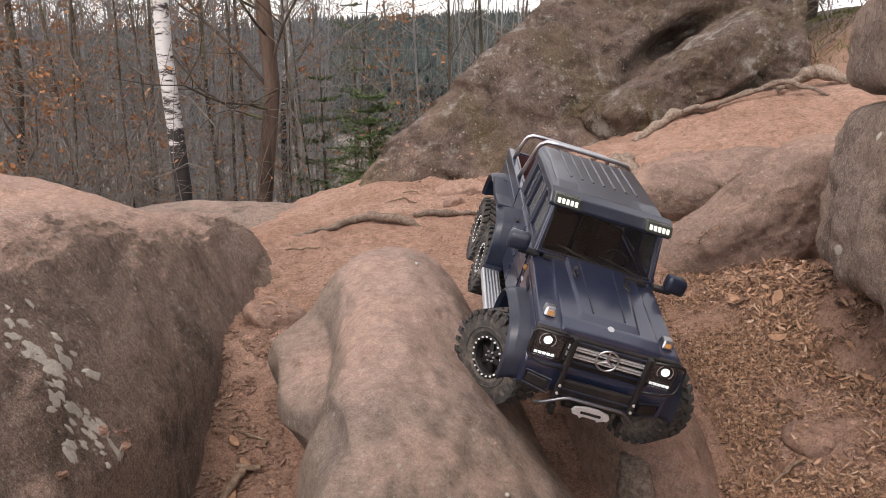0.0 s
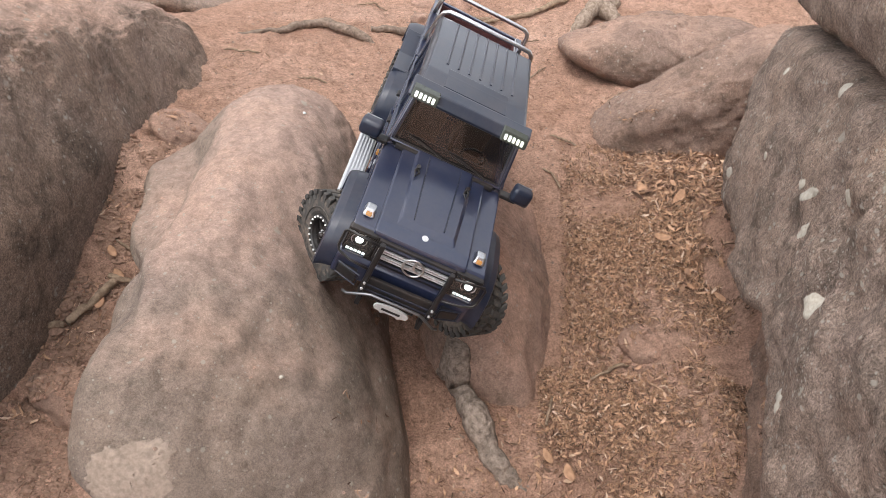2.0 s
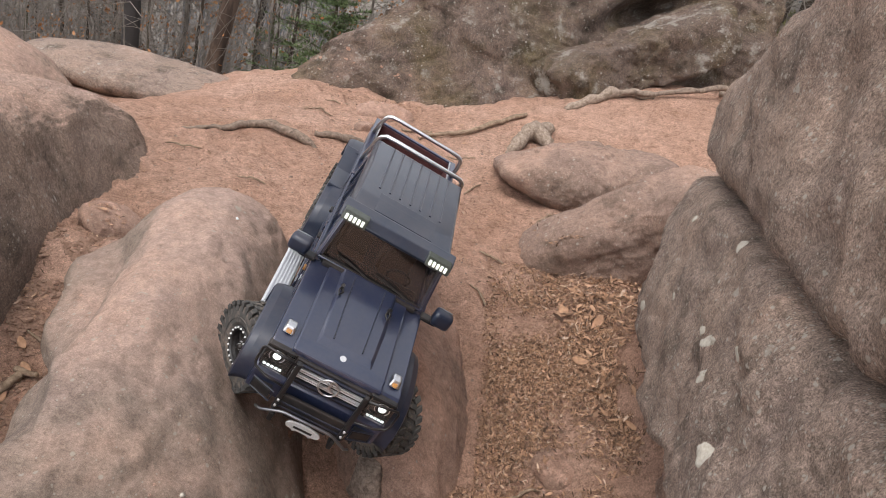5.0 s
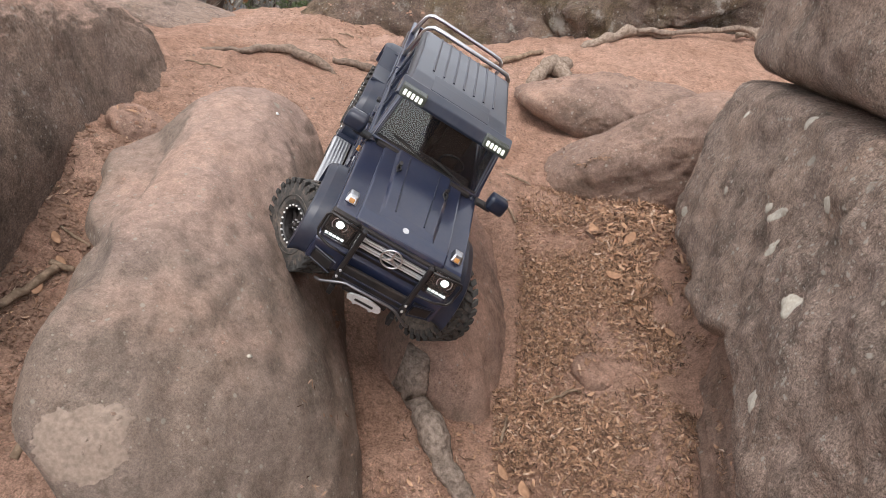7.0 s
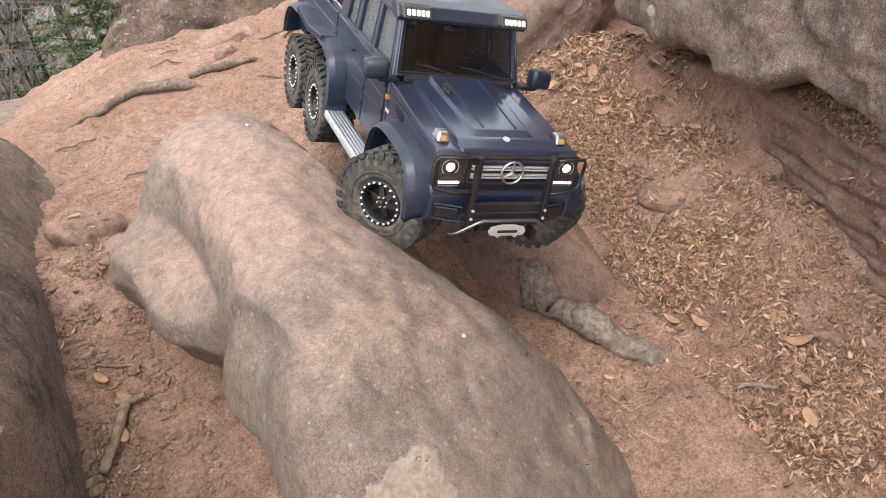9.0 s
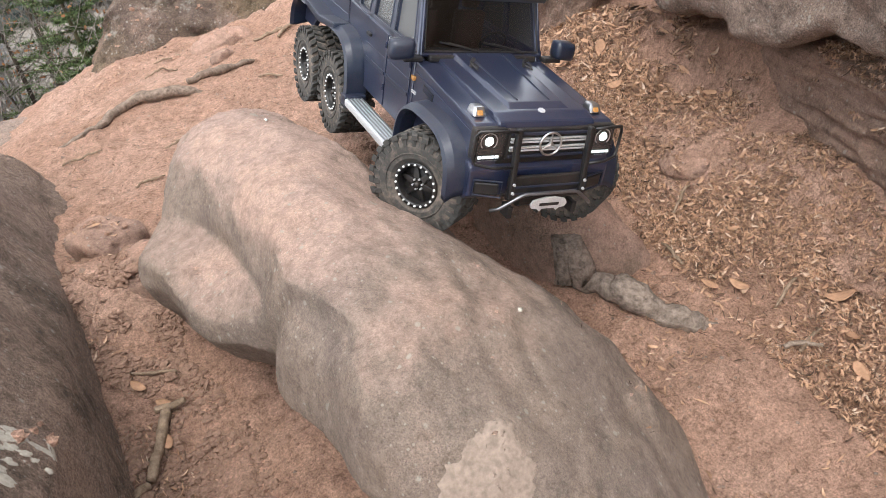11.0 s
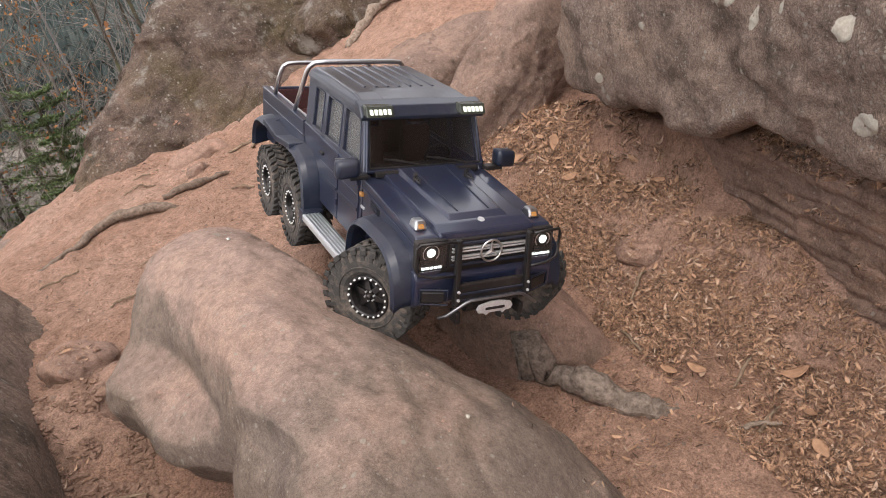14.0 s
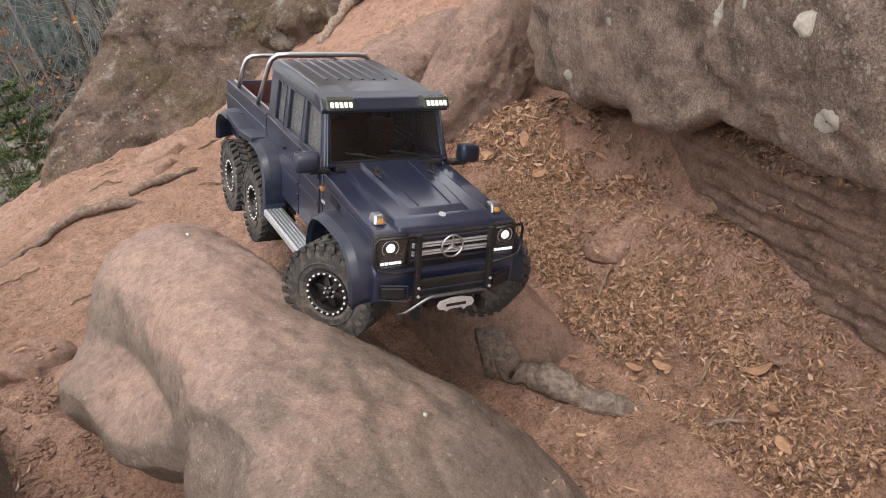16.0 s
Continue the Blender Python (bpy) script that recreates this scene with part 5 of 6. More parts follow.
root("root", [(-0.07, 1.745, 0), (-0.02, 1.77, 0.003), (0.06, 1.83, 0), (0.09, 1.86, -0.01)], [0.010, 0.011, 0.009, 0.006], ROOT, "short dark root lying on the sand", 0.4, 10, 6)
root("root", [(0.56, 2.18, -0.01), (0.63, 2.20, 0.004), (0.72, 2.22, 0.006), (0.80, 2.22, 0.0)], [0.011, 0.018, 0.019, 0.010], ROOT_PALE, "pale bleached root beside the slab", 0.4, 12, 7, above=0.75)
root("root", [(0.70, 2.20, 0.02), (0.80, 2.21, 0.012), (0.90, 2.22, 0.016), (1.0, 2.25, 0.035), (1.05, 2.20, 0.02), (1.09, 2.14, 0)], [0.006, 0.009, 0.010, 0.010, 0.008, 0.005], ROOT, "long winding brown root above the path", 0.35, 10, 8, above=0.85)
root("root", [(1.0, 2.27, 0.01), (1.08, 2.33, 0.02), (1.13, 2.30, 0.03), (1.17, 2.20, 0.0)], [0.011, 0.019, 0.028, 0.013], ROOT_PALE, "pale root knuckle above the path", 0.5, 12, 9, above=0.9)
stump = root("root", [(0.40, 1.86, -0.01), (0.43, 1.91, 0.010), (0.46, 1.95, 0.016), (0.50, 1.99, 0.0)], [0.012, 0.026, 0.032, 0.018], ROOT_PALE, "split pale root stump rising from sand", 0.5, 12, 10)
root("root", [(0.46, 1.945, 0.012), (0.495, 1.90, 0.004), (0.50, 1.86, -0.012)], [0.028, 0.020, 0.009], ROOT_PALE, "side arm of the pale root stump", 0.5, 12, 11)
root("stick", [(0.17, 1.93, 0.002), (0.26, 2.00, 0.006), (0.35, 2.06, 0.004), (0.45, 2.14, 0.002)], [0.005, 0.008, 0.0085, 0.007], STICK, "dark fallen branch on the sand", 0.2, 8, 12, "stick", 0.1)
root("stick", [(0.12, 1.985, 0.002), (0.20, 2.02, 0.002)], [0.004, 0.006], STICK, "short split stick on the sand", 0.2, 8, 13, "stick", 0.1)
root("stick", [(-0.283, 0.755, 0.004), (-0.268, 0.790, 0.005), (-0.252, 0.826, 0.004)], [0.0075, 0.0065, 0.007], STICK, "broken stick lying in the trench", 0.3, 10, 14, "stick", 0.1)
root("stick", [(-0.262, 0.832, 0.006), (-0.230, 0.826, 0.008)], [0.005, 0.004], STICK, "stub of a broken stick", 0.3, 8, 15, "stick", 0.1)
root("stick", [(-0.342, 0.700, 0.003), (-0.312, 0.732, 0.005), (-0.286, 0.752, 0.003)], [0.0035, 0.0045, 0.005], STICK, "thin dark stick lying in the trench", 0.3, 8, 17, "stick", 0.1, 0.42)
root("root", [(-0.160, 0.560, -0.004), (-0.155, 0.598, 0.003), (-0.148, 0.628, -0.004)], [0.006, 0.0065, 0.005], STICK, "dark root at the foot of the long rock", 0.4, 8, 18, above=0.37)
root("stick", [(0.350, 0.557, 0.003), (0.372, 0.552, 0.004), (0.390, 0.544, 0.003)], [0.0030, 0.0036, 0.0032], ROOT_PALE, "short pale peeled stick on dead leaves", 0.3, 8, 16, "stick", 0.1, 0.5)
rng = random.Random(11)
for x, y, length, turn in ((0.39, 1.33, 0.06, 140), (0.36, 1.19, 0.05, 130), (0.46, 1.52, 0.06, 40), (0.36, 0.545, 0.05, 20), (0.43, 0.62, 0.05, 200), (-0.33, 1.50, 0.07, 10), (-0.10, 1.42, 0.06, 170), (-0.22, 1.30, 0.05, 20), (0.10, 1.60, 0.05, 150), (0.25, 1.78, 0.07, 15), (0.55, 1.88, 0.05, 30), (-0.15, 2.0, 0.08, 12), (-0.05, 2.12, 0.07, 165), (0.30, 1.60, 0.07, 60), (0.20, 1.42, 0.05, 100), (-0.23, 0.87, 0.05, 160), (0.34, 0.70, 0.05, 80), (0.40, 0.79, 0.06, 30)):
    dx, dy = math.cos(radians(turn)) * length, math.sin(radians(turn)) * length
    root("twig", [(x, y, 0.003), (x + dx * 0.5 + rng.uniform(-.005, .005), y + dy * 0.5, 0.004), (x + dx, y + dy, 0.002)], [0.0022, 0.0028, 0.0016], STICK, "thin dry twig on sandy ground", 0.2, 6, rng.random() * 9, "twig", 0.0, 0.53)["group"] = "twigs on the sand"


# ---- dead leaves and chips ----
def flake(p, nrm, length, width, turn, curl, tilt):
    """A small curled piece: eight corners, six triangles' worth of faces."""
    n = nrm.normalized()
    a = n.orthogonal().normalized()
    a = (Matrix.Rotation(turn, 3, n) @ a).normalized()
    b = n.cross(a)
    up = (n + a * tilt[0] + b * tilt[1]).normalized()
    b = up.cross(a).normalized()
    a = b.cross(up)
    out = []
    for u, w in ((-0.5, 0.12), (-0.18, 0.5), (0.2, 0.42), (0.5, 0.05)):
        for s in (-1, 1):
            out.append(p + a * u * length + b * s * w * width + up * (curl * length * (4 * u * u) + abs(curl) * width * 0.5 * w))
    return out


def litter(name, label, count, spots, sizes, mat, seed, lift=0.002, wild=0.35):
    rng = random.Random(seed)
    verts, faces = [], []
    made = 0
    while made < count:
        x0, x1, y0, y1, edge = spots[rng.randrange(len(spots))]
        x, y = rng.uniform(x0, x1), rng.uniform(y0, y1)
        if noise.noise(Vector((x * 9, y * 9, seed))) + rng.uniform(-0.35, 0.35) < edge:
            continue
        p, n = settle(x, y, 0.56)
        made += 1
        if n.z < 0.6:
            continue
        length = rng.triangular(sizes[0], sizes[1], sizes[0]) * (1.6 if rng.random() < 0.06 else 1)
        k = len(verts)
        verts += flake(p + n * (lift + rng.uniform(0, 0.004)), n, length, length * rng.choice((rng.uniform(0.06, 0.14), rng.uniform(0.08, 0.2), rng.uniform(0.15, 0.40))), rng.uniform(0, 6.28), rng.uniform(-0.25, 0.35), (rng.uniform(-wild, wild), rng.uniform(-wild, wild)))
        faces += [(k, k + 1, k + 3, k + 2), (k + 2, k + 3, k + 5, k + 4), (k + 4, k + 5, k + 7, k + 6)]
    return tagged(mesh_object(name, verts, faces, mat), label, "leaf litter", kind="stuff")


litter("leaf_litter", "brown leaf fragments and chips strewn over the gully sand", 60000, [(0.33, 0.60, 0.42, 0.80, -0.32), (0.36, 0.60, 0.70, 1.35, -0.32), (0.37, 0.58, 0.85, 1.25, -0.1)], (0.0035, 0.0140), DEAD_LEAF, 1, 0.002, 0.9)
litter("leaf_litter", "sparse bits of leaf and bark on the sandy ledge", 3200, [(0.28, 0.62, 1.3, 1.75, 0.05), (-0.34, 0.1, 1.15, 2.2, 0.2), (0.1, 1.0, 1.7, 2.2, 0.15), (-0.33, -0.24, 0.60, 1.1, 0.0), (0.10, 0.36, 0.42, 0.72, 0.1), (-0.35, 0.15, 2.1, 2.45, -0.1)], (0.005, 0.016), DEAD_LEAF, 2)
litter("leaf_litter", "crumbs of bark and needles over the trodden ledge", 2600, [(-0.36, 0.30, 1.25, 2.3, -0.05), (0.15, 0.95, 1.55, 2.15, 0.0)], (0.004, 0.011), DEAD_LEAF, 6, 0.001, 0.3)
litter("leaf_litter", "leaf crumbs blown under the overhang", 4200, [(0.50, 0.60, 0.86, 1.14, -0.3), (0.56, 0.70, 0.92, 1.14, -0.3)], (0.005, 0.016), DEAD_LEAF, 8, 0.003, 0.8)
litter("leaf_drift", "drift of curled brown leaves against the boulder", 1900, [(0.47, 0.66, 1.15, 1.34, -0.3), (0.52, 0.64, 1.02, 1.24, -0.25), (0.53, 0.62, 0.92, 1.08, -0.1), (0.60, 0.70, 1.10, 1.30, -0.3)], (0.010, 0.030), DEAD_LEAF, 3, 0.008, 0.9)
litter("leaf_litter", "broken leaves on the lower gully floor", 420, [(0.36, 0.50, 0.44, 0.72, 0.0), (0.40, 0.52, 0.60, 0.80, 0.1)], (0.008, 0.016), DEAD_LEAF, 4, 0.004, 0.6)
rng = random.Random(21)
for i, (x, y, size) in enumerate(((0.368, 0.642, 0.030), (0.455, 0.577, 0.042), (0.42, 0.535, 0.028), (0.392, 0.50, 0.030), (0.34, 0.66, 0.026), (0.52, 1.08, 0.036), (0.55, 1.15, 0.040), (0.50, 1.20, 0.038), (0.57, 1.22, 0.042), (0.53, 1.27, 0.040), (-0.252, 0.84, 0.026), (-0.275, 0.87, 0.024), (-0.262, 0.80, 0.028), (0.82, 1.93, 0.040), (0.60, 1.01, 0.038))):
    p, n = settle(x, y, 0.60)
    f = flake(p + n * 0.007, n, size, size * 0.62, rng.uniform(0, 6.28), rng.uniform(0.06, 0.22), (rng.uniform(-0.25, 0.25), rng.uniform(-0.25, 0.25)))
    ob = mesh_object("leaf", f, [(0, 1, 3, 2), (2, 3, 5, 4), (4, 5, 7, 6)], DEAD_LEAF)
    ob.modifiers.new("round", "SUBSURF").levels = 2
    ob.modifiers["round"].render_levels = 2
    ob.modifiers.new("thick", "SOLIDIFY").thickness = 0.0006
    tagged(ob, "curled brown dead leaf lying on sand", "leaf", "fallen leaves")

# grit: small stones in the sand
rng = random.Random(31)
gv, gf = [], []
oct_f = ((0, 2, 4), (2, 1, 4), (1, 3, 4), (3, 0, 4), (2, 0, 5), (1, 2, 5), (3, 1, 5), (0, 3, 5))
for _ in range(2600):
    x, y = rng.uniform(-0.36, 0.62), rng.uniform(0.4, 2.2)
    p, n = settle(x, y, 0.56)
    if n.z < 0.75:
        continue
    r = rng.uniform(0.0008, 0.0032) * (2.0 if rng.random() < 0.05 else 1)
    k = len(gv)
    gv += [p + Vector(d) * r * rng.uniform(0.7, 1.3) for d in ((1, 0, 0.2), (-1, 0, 0.2), (0, 1, 0.2), (0, -1, 0.2), (0, 0, 0.9), (0, 0, -0.6))]
    gf += [tuple(i + k for i in f) for f in oct_f]
tagged(mesh_object("grit", gv, gf, ROCK_SAND, smooth=False), "loose grit and crumbs of sandstone on the sand", "grit", kind="stuff")

# clods of damp sand in the trench and at the foot of the banks
rng = random.Random(33)
cv, cf = [], []
ball, ball_f = sphere_net(2)
for _ in range(700):
    x0, x1, y0, y1 = rng.choice(((-0.33, -0.235, 0.60, 1.12), (-0.31, -0.20, 0.50, 0.68), (0.46, 0.58, 0.5, 1.1), (-0.30, 0.10, 2.1, 2.42), (0.09, 0.17, 0.75, 1.1)))
    x, y = rng.uniform(x0, x1), rng.uniform(y0, y1)
    p, n = settle(x, y, 0.56)
    if n.z < 0.5:
        continue
    r = rng.uniform(0.0025, 0.008) * (1.8 if rng.random() < 0.08 else 1)
    k = len(cv)
    sc = Vector((rng.uniform(0.7, 1.3), rng.uniform(0.7, 1.3), rng.uniform(0.45, 0.8)))
    cv += [p + Vector([a * b * r * (1 + 0.9 * noise.noise(Vector(d) * 4.3 + p * 99)) for a, b in zip(d, sc)]) for d in ball]
    cf += [tuple(i + k for i in f) for f in ball_f]
ev, ef = [], []
for _ in range(9500):
    x0, x1, y0, y1 = rng.choice(((-0.34, -0.19, 0.60, 1.06), (-0.33, -0.17, 0.50, 0.80), (-0.30, -0.21, 0.85, 1.10)))
    x, y = rng.uniform(x0, x1), rng.uniform(y0, y1)
    if noise.noise(Vector((x * 22, y * 22, 4.0))) < -0.12:
        continue
    p, n = settle(x, y, 0.47)
    if n.z < 0.4:
        continue
    r = rng.triangular(0.0013, 0.0070, 0.0016) * (1.8 if rng.random() < 0.04 else 1)
    k = len(ev)
    sc = Vector((rng.uniform(0.7, 1.4), rng.uniform(0.7, 1.4), rng.uniform(0.45, 0.8)))
    ev += [p + Vector([a * b * r * (1 + 0.9 * noise.noise(Vector(d) * 4.3 + p * 99)) for a, b in zip(d, sc)]) for d in ball]
    ef += [tuple(i + k for i in f) for f in ball_f]
tagged(mesh_object("earth_crumbs", ev, ef, EARTH, smooth=False), "crumbs of dark brown earth in the trench", "earth", kind="stuff")
tagged(mesh_object("sand_clods", cv, cf, SAND, smooth=False), "crumbled clods of damp reddish sand", "sand clods", kind="stuff")


# ---- pale lichen and worn patches on the rocks ----
WORN = plain("flaked_pale_stone", (0.25, 0.193, 0.156), 0.95, 0, 0.25, 200, 0.1)
LICHEN = plain("pale_lichen", (0.39, 0.35, 0.295), 0.95, 0, 0.18, 300, 0.1)


def blot(parent, name, point, direction, rx, ry, turn, mat, seed, rough=0.25, rings=5, seg=28, lift=0.0012):
    """A thin ragged skin on the rock, met along a direction from a plan point; radii in metres."""
    d = Vector(direction).normalized()
    a = d.orthogonal().normalized()
    a = Matrix.Rotation(radians(turn), 3, d) @ a
    b = d.cross(a)
    me = parent.data
    tree = BVHTree.FromPolygons([v.co for v in me.vertices], [tuple(p.vertices) for p in me.polygons])
    o = Vector(point) * K - d * 0.25
    verts, faces = [], []
    for j in range(rings + 1):
        for k in range(seg):
            t = k * math.tau / seg
            w = 1 + rough * (noise.noise(Vector((math.cos(t) * 1.5, math.sin(t) * 1.5, seed))) + 0.5 * noise.noise(Vector((math.cos(t) * 5, math.sin(t) * 5, seed + 5))) + 0.3 * noise.noise(Vector((math.cos(t) * 13, math.sin(t) * 13, seed + 9))))
            for near in (1.0, 0.85, 0.7, 0.5, 0.3, 0.0):
                # drawn in where it would reach past the rock
                q = o + (a * math.cos(t) * rx + b * math.sin(t) * ry) * w * near * j / rings
                p, n, _, far = tree.ray_cast(q, d, 0.40)
                if p is not None:
                    break
            if p is None:
                return None
            verts.append(p + n * (lift if j < rings else -0.0005))
    for j in range(rings):
        for k in range(seg):
            faces.append((j * seg + k, j * seg + (k + 1) % seg, (j + 1) * seg + (k + 1) % seg, (j + 1) * seg + k))
    return mesh_object(name, verts, faces, mat, parent)


FACE = (1, -0.18, 0)
for i, (pt, rx, ry, tn) in enumerate((((0.505, 0.735, 0.825), 0.010, 0.012, 0), ((0.50, 0.615, 0.84), 0.009, 0.011, 0), ((0.50, 0.68, 0.66), 0.0055, 0.007, 0), ((0.452, 0.515, 0.723), 0.012, 0.016, 0), ((0.54, 0.992, 0.614), 0.009, 0.013, 0),
                                      ((0.49, 0.67, 0.745), 0.008, 0.030, 10), ((0.49, 0.645, 0.72), 0.007, 0.017, -12), ((0.49, 0.70, 0.74), 0.006, 0.012, 5), ((0.47, 0.60, 0.735), 0.006, 0.010, 0), ((0.46, 0.50, 0.64), 0.014, 0.028, 25), ((0.50, 0.86, 0.70), 0.006, 0.008, 0), ((0.52, 0.93, 0.78), 0.006, 0.007, 0), ((0.46, 0.55, 0.80), 0.008, 0.009, 0))):
    blot(right_wall if pt[2] < 0.83 else right_top, "lichen", pt, FACE, rx, ry, tn, LICHEN, i * 3.1)
rng = random.Random(63)
for i in range(44):
    y, z = rng.gauss(0.635, 0.028), rng.uniform(0.48, 0.67)
    r = rng.triangular(0.002, 0.011, 0.003)
    blot(left_wall, "lichen", (-0.40, y, z), (-1, 0.55, -0.35), r, r * rng.uniform(1.3, 2.8), rng.uniform(-15, 35), LICHEN, i * 2.3 + 40, 0.55, 4, 40, 0.0005)
blot(main_rock, "worn_patch", (-0.040, 0.410, 0.52), (0.1, 0.7, -0.7), 0.046, 0.036, 20, WORN, 50, 0.35, 12, 140, 0.0004)
p, n = settle(-0.036, 0.960, 0.8)
tagged(mesh_object("pebble", [p + Vector(d) * 0.0042 for d in ((1, 0, 0.2), (-1, 0, 0.2), (0, 1, 0.2), (0, -1, 0.2), (0, 0, 0.9), (0, 0, -0.6))], oct_f, WHITE), "tiny white pebble on the long rock", "pebble")
p, n = settle(0.053, 0.536, 0.8)
tagged(mesh_object("pebble", [p + Vector(d) * 0.0045 for d in ((1, 0, 0.2), (-1, 0, 0.2), (0, 1, 0.2), (0, -1, 0.2), (0, 0, 0.7), (0, 0, -0.6))], oct_f, LICHEN), "pale chip of stone stuck on the long rock", "pebble")


# ---- the wood below the ledge ----
class Net:
    """Gathers rods and leaves into one mesh."""

    def __init__(self):
        self.v, self.f = [], []

    def rod(self, pts, r0, r1, sides=4):
        up, rings = None, []
        n = len(pts)
        for i, p in enumerate(pts):
            t = (pts[min(i + 1, n - 1)] - pts[max(i - 1, 0)]).normalized()
            if up is None:
                up = t.orthogonal().normalized()
            up = (up - t * up.dot(t)).normalized()
            side = t.cross(up)
            r = r0 + (r1 - r0) * i / (n - 1)
            k = len(self.v)
            self.v += [p + (up * math.cos(q * math.tau / sides) + side * math.sin(q * math.tau / sides)) * r for q in range(sides)]
            rings.append(k)
        for a, b in zip(rings, rings[1:]):
            self.f += [(a + q, a + (q + 1) % sides, b + (q + 1) % sides, b + q) for q in range(sides)]

    def leaf(self, p, size, rng):
        k = len(self.v)
        n = Vector((rng.uniform(-1, 1), rng.uniform(-1, 1), rng.uniform(-0.4, 1))).normalized()
        self.v += flake(p, n, size, size * 0.55, rng.uniform(0, 6.28), rng.uniform(-0.2, 0.3), (0, 0))
        self.f += [(k, k + 1, k + 3, k + 2), (k + 2, k + 3, k + 5, k + 4), (k + 4, k + 5, k + 7, k + 6)]

    def build(self, name, mat, parent=None):
        return mesh_object(name, self.v, self.f, mat, parent)


def wander(start, heading, length, steps, rng, wobble, lift=0.0):
    pts, d = [start.copy()], heading.normalized()
    for _ in range(steps):
        d = (d + Vector((rng.uniform(-wobble, wobble), rng.uniform(-wobble, wobble), rng.uniform(-wobble, wobble) + lift))).normalized()
        pts.append(pts[-1] + d * length / steps)
    return pts


def ground_at(x, y):
    return float(ground_height(np.array(x / K), np.array(y / K))) * K


def bare_tree(x, y, height, radius, mat, twig_mat, label, seed, limbs=32, leaves=0, lean=(0, 0), low=0.1, reach=1.0, group="trees below the ledge"):
    rng = random.Random(seed)
    base = Vector((x, y, ground_at(x, y) - 0.15))
    top = base + Vector((lean[0] * height, lean[1] * height, height))
    n = 12
    spine = [base.lerp(top, i / n) + Vector((rng.uniform(-1, 1), rng.uniform(-1, 1), 0)) * radius * (1.3 if 0 < i < n else 0) for i in range(n + 1)]
    tree = new("tree")
    tagged(tree, label, "tree", group)
    tr, br, lf = Net(), Net(), Net()
    tr.rod(spine, radius * 1.15, radius * 0.25, 10 if radius > 0.03 else 7)
    for i in range(limbs):
        h = low + (0.97 - low) * ((i + rng.random()) / limbs) ** 1.25
        k = min(n - 1, int(h * n))
        p = spine[k].lerp(spine[k + 1], h * n - k)
        az = rng.uniform(0, math.tau)
        ln = reach * rng.uniform(0.35, 1.0) * (0.35 + 0.9 * (1 - h)) * min(1.6, height * 0.22)
        d = Vector((math.cos(az), math.sin(az), rng.uniform(0.05, 0.9)))
        r = radius * rng.uniform(0.12, 0.3) * (1 - 0.6 * h) + 0.0022
        limb = wander(p, d, ln, 6, rng, 0.28, 0.08)
        br.rod(limb, r, 0.0016, 4)
        for j in range(rng.randint(3, 5)):
            q = limb[rng.randint(1, 5)]
            tw = wander(q, Vector((rng.uniform(-1, 1), rng.uniform(-1, 1), rng.uniform(-0.3, 0.9))), ln * rng.uniform(0.25, 0.6), 4, rng, 0.35, 0.05)
            br.rod(tw, r * 0.45, 0.0010, 3)
            for _ in range(leaves * 5):
                lf.leaf(tw[rng.randint(1, 4)] + Vector((rng.uniform(-.03, .03), rng.uniform(-.03, .03), rng.uniform(-.04, .01))), rng.uniform(0.016, 0.034), rng)
    tr.build("trunk", mat, tree)
    br.build("crown", twig_mat, tree)["kind"] = "stuff"
    if lf.v:
        lf.build("leaves", BEECH_LEAF, tree)["kind"] = "stuff"
    return tree


bare_tree(-1.50, 4.2, 9, 0.043, BIRCH, BARK, "birch with white bark, black near the foot", 1, 22, 0, (-0.012, 0), 0.35)
bare_tree(-1.06, 4.6, 9, 0.046, BARK_RED, BARK, "slender pine trunk with bare lower branches", 2, 40, 0, (-0.012, 0), 0.14, 1.5)
bare_tree(-1.62, 7.6, 8, 0.036, BIRCH, TWIG, "thin birch with pale bark", 3, 26, 0, (0.012, 0), 0.2)
# (bearing, distance, trunk radius, withered leaves per twig)
for i, (b, d, r, lv) in enumerate(((-0.585, 5.6, 0.040, 0), (-0.545, 7.0, 0.050, 6), (-0.515, 5.2, 0.016, 9), (-0.49, 6.0, 0.022, 7), (-0.455, 6.4, 0.028, 4), (-0.43, 5.4, 0.014, 0), (-0.405, 7.5, 0.032, 1), (-0.385, 5.8, 0.013, 4), (-0.335, 5.5, 0.012, 0), (-0.305, 6.8, 0.034, 0),
                                   (-0.285, 5.9, 0.020, 1), (-0.262, 7.2, 0.030, 0), (-0.205, 5.7, 0.013, 0), (-0.185, 7.0, 0.022, 0), (-0.165, 6.0, 0.011, 0), (-0.14, 8.0, 0.022, 0), (0.018, 6.0, 0.018, 0), (0.04, 7.5, 0.020, 0), (0.072, 6.5, 0.026, 0), (0.095, 7.8, 0.020, 0), (-0.62, 6.2, 0.030, 6), (-0.66, 7.2, 0.045, 6), (-0.70, 5.8, 0.020, 0))):
    bare_tree(b * d, d, 4.5 + r * 90, r * 0.68, BARK, TWIG, "bare young beech with withered leaves" if lv else "slender bare tree with fine twigs", 20 + i, 44 if r > 0.02 else 34, lv, (random.Random(i).uniform(-0.09, 0.09), 0.0), 0.10, 2.2)
rng = random.Random(77)
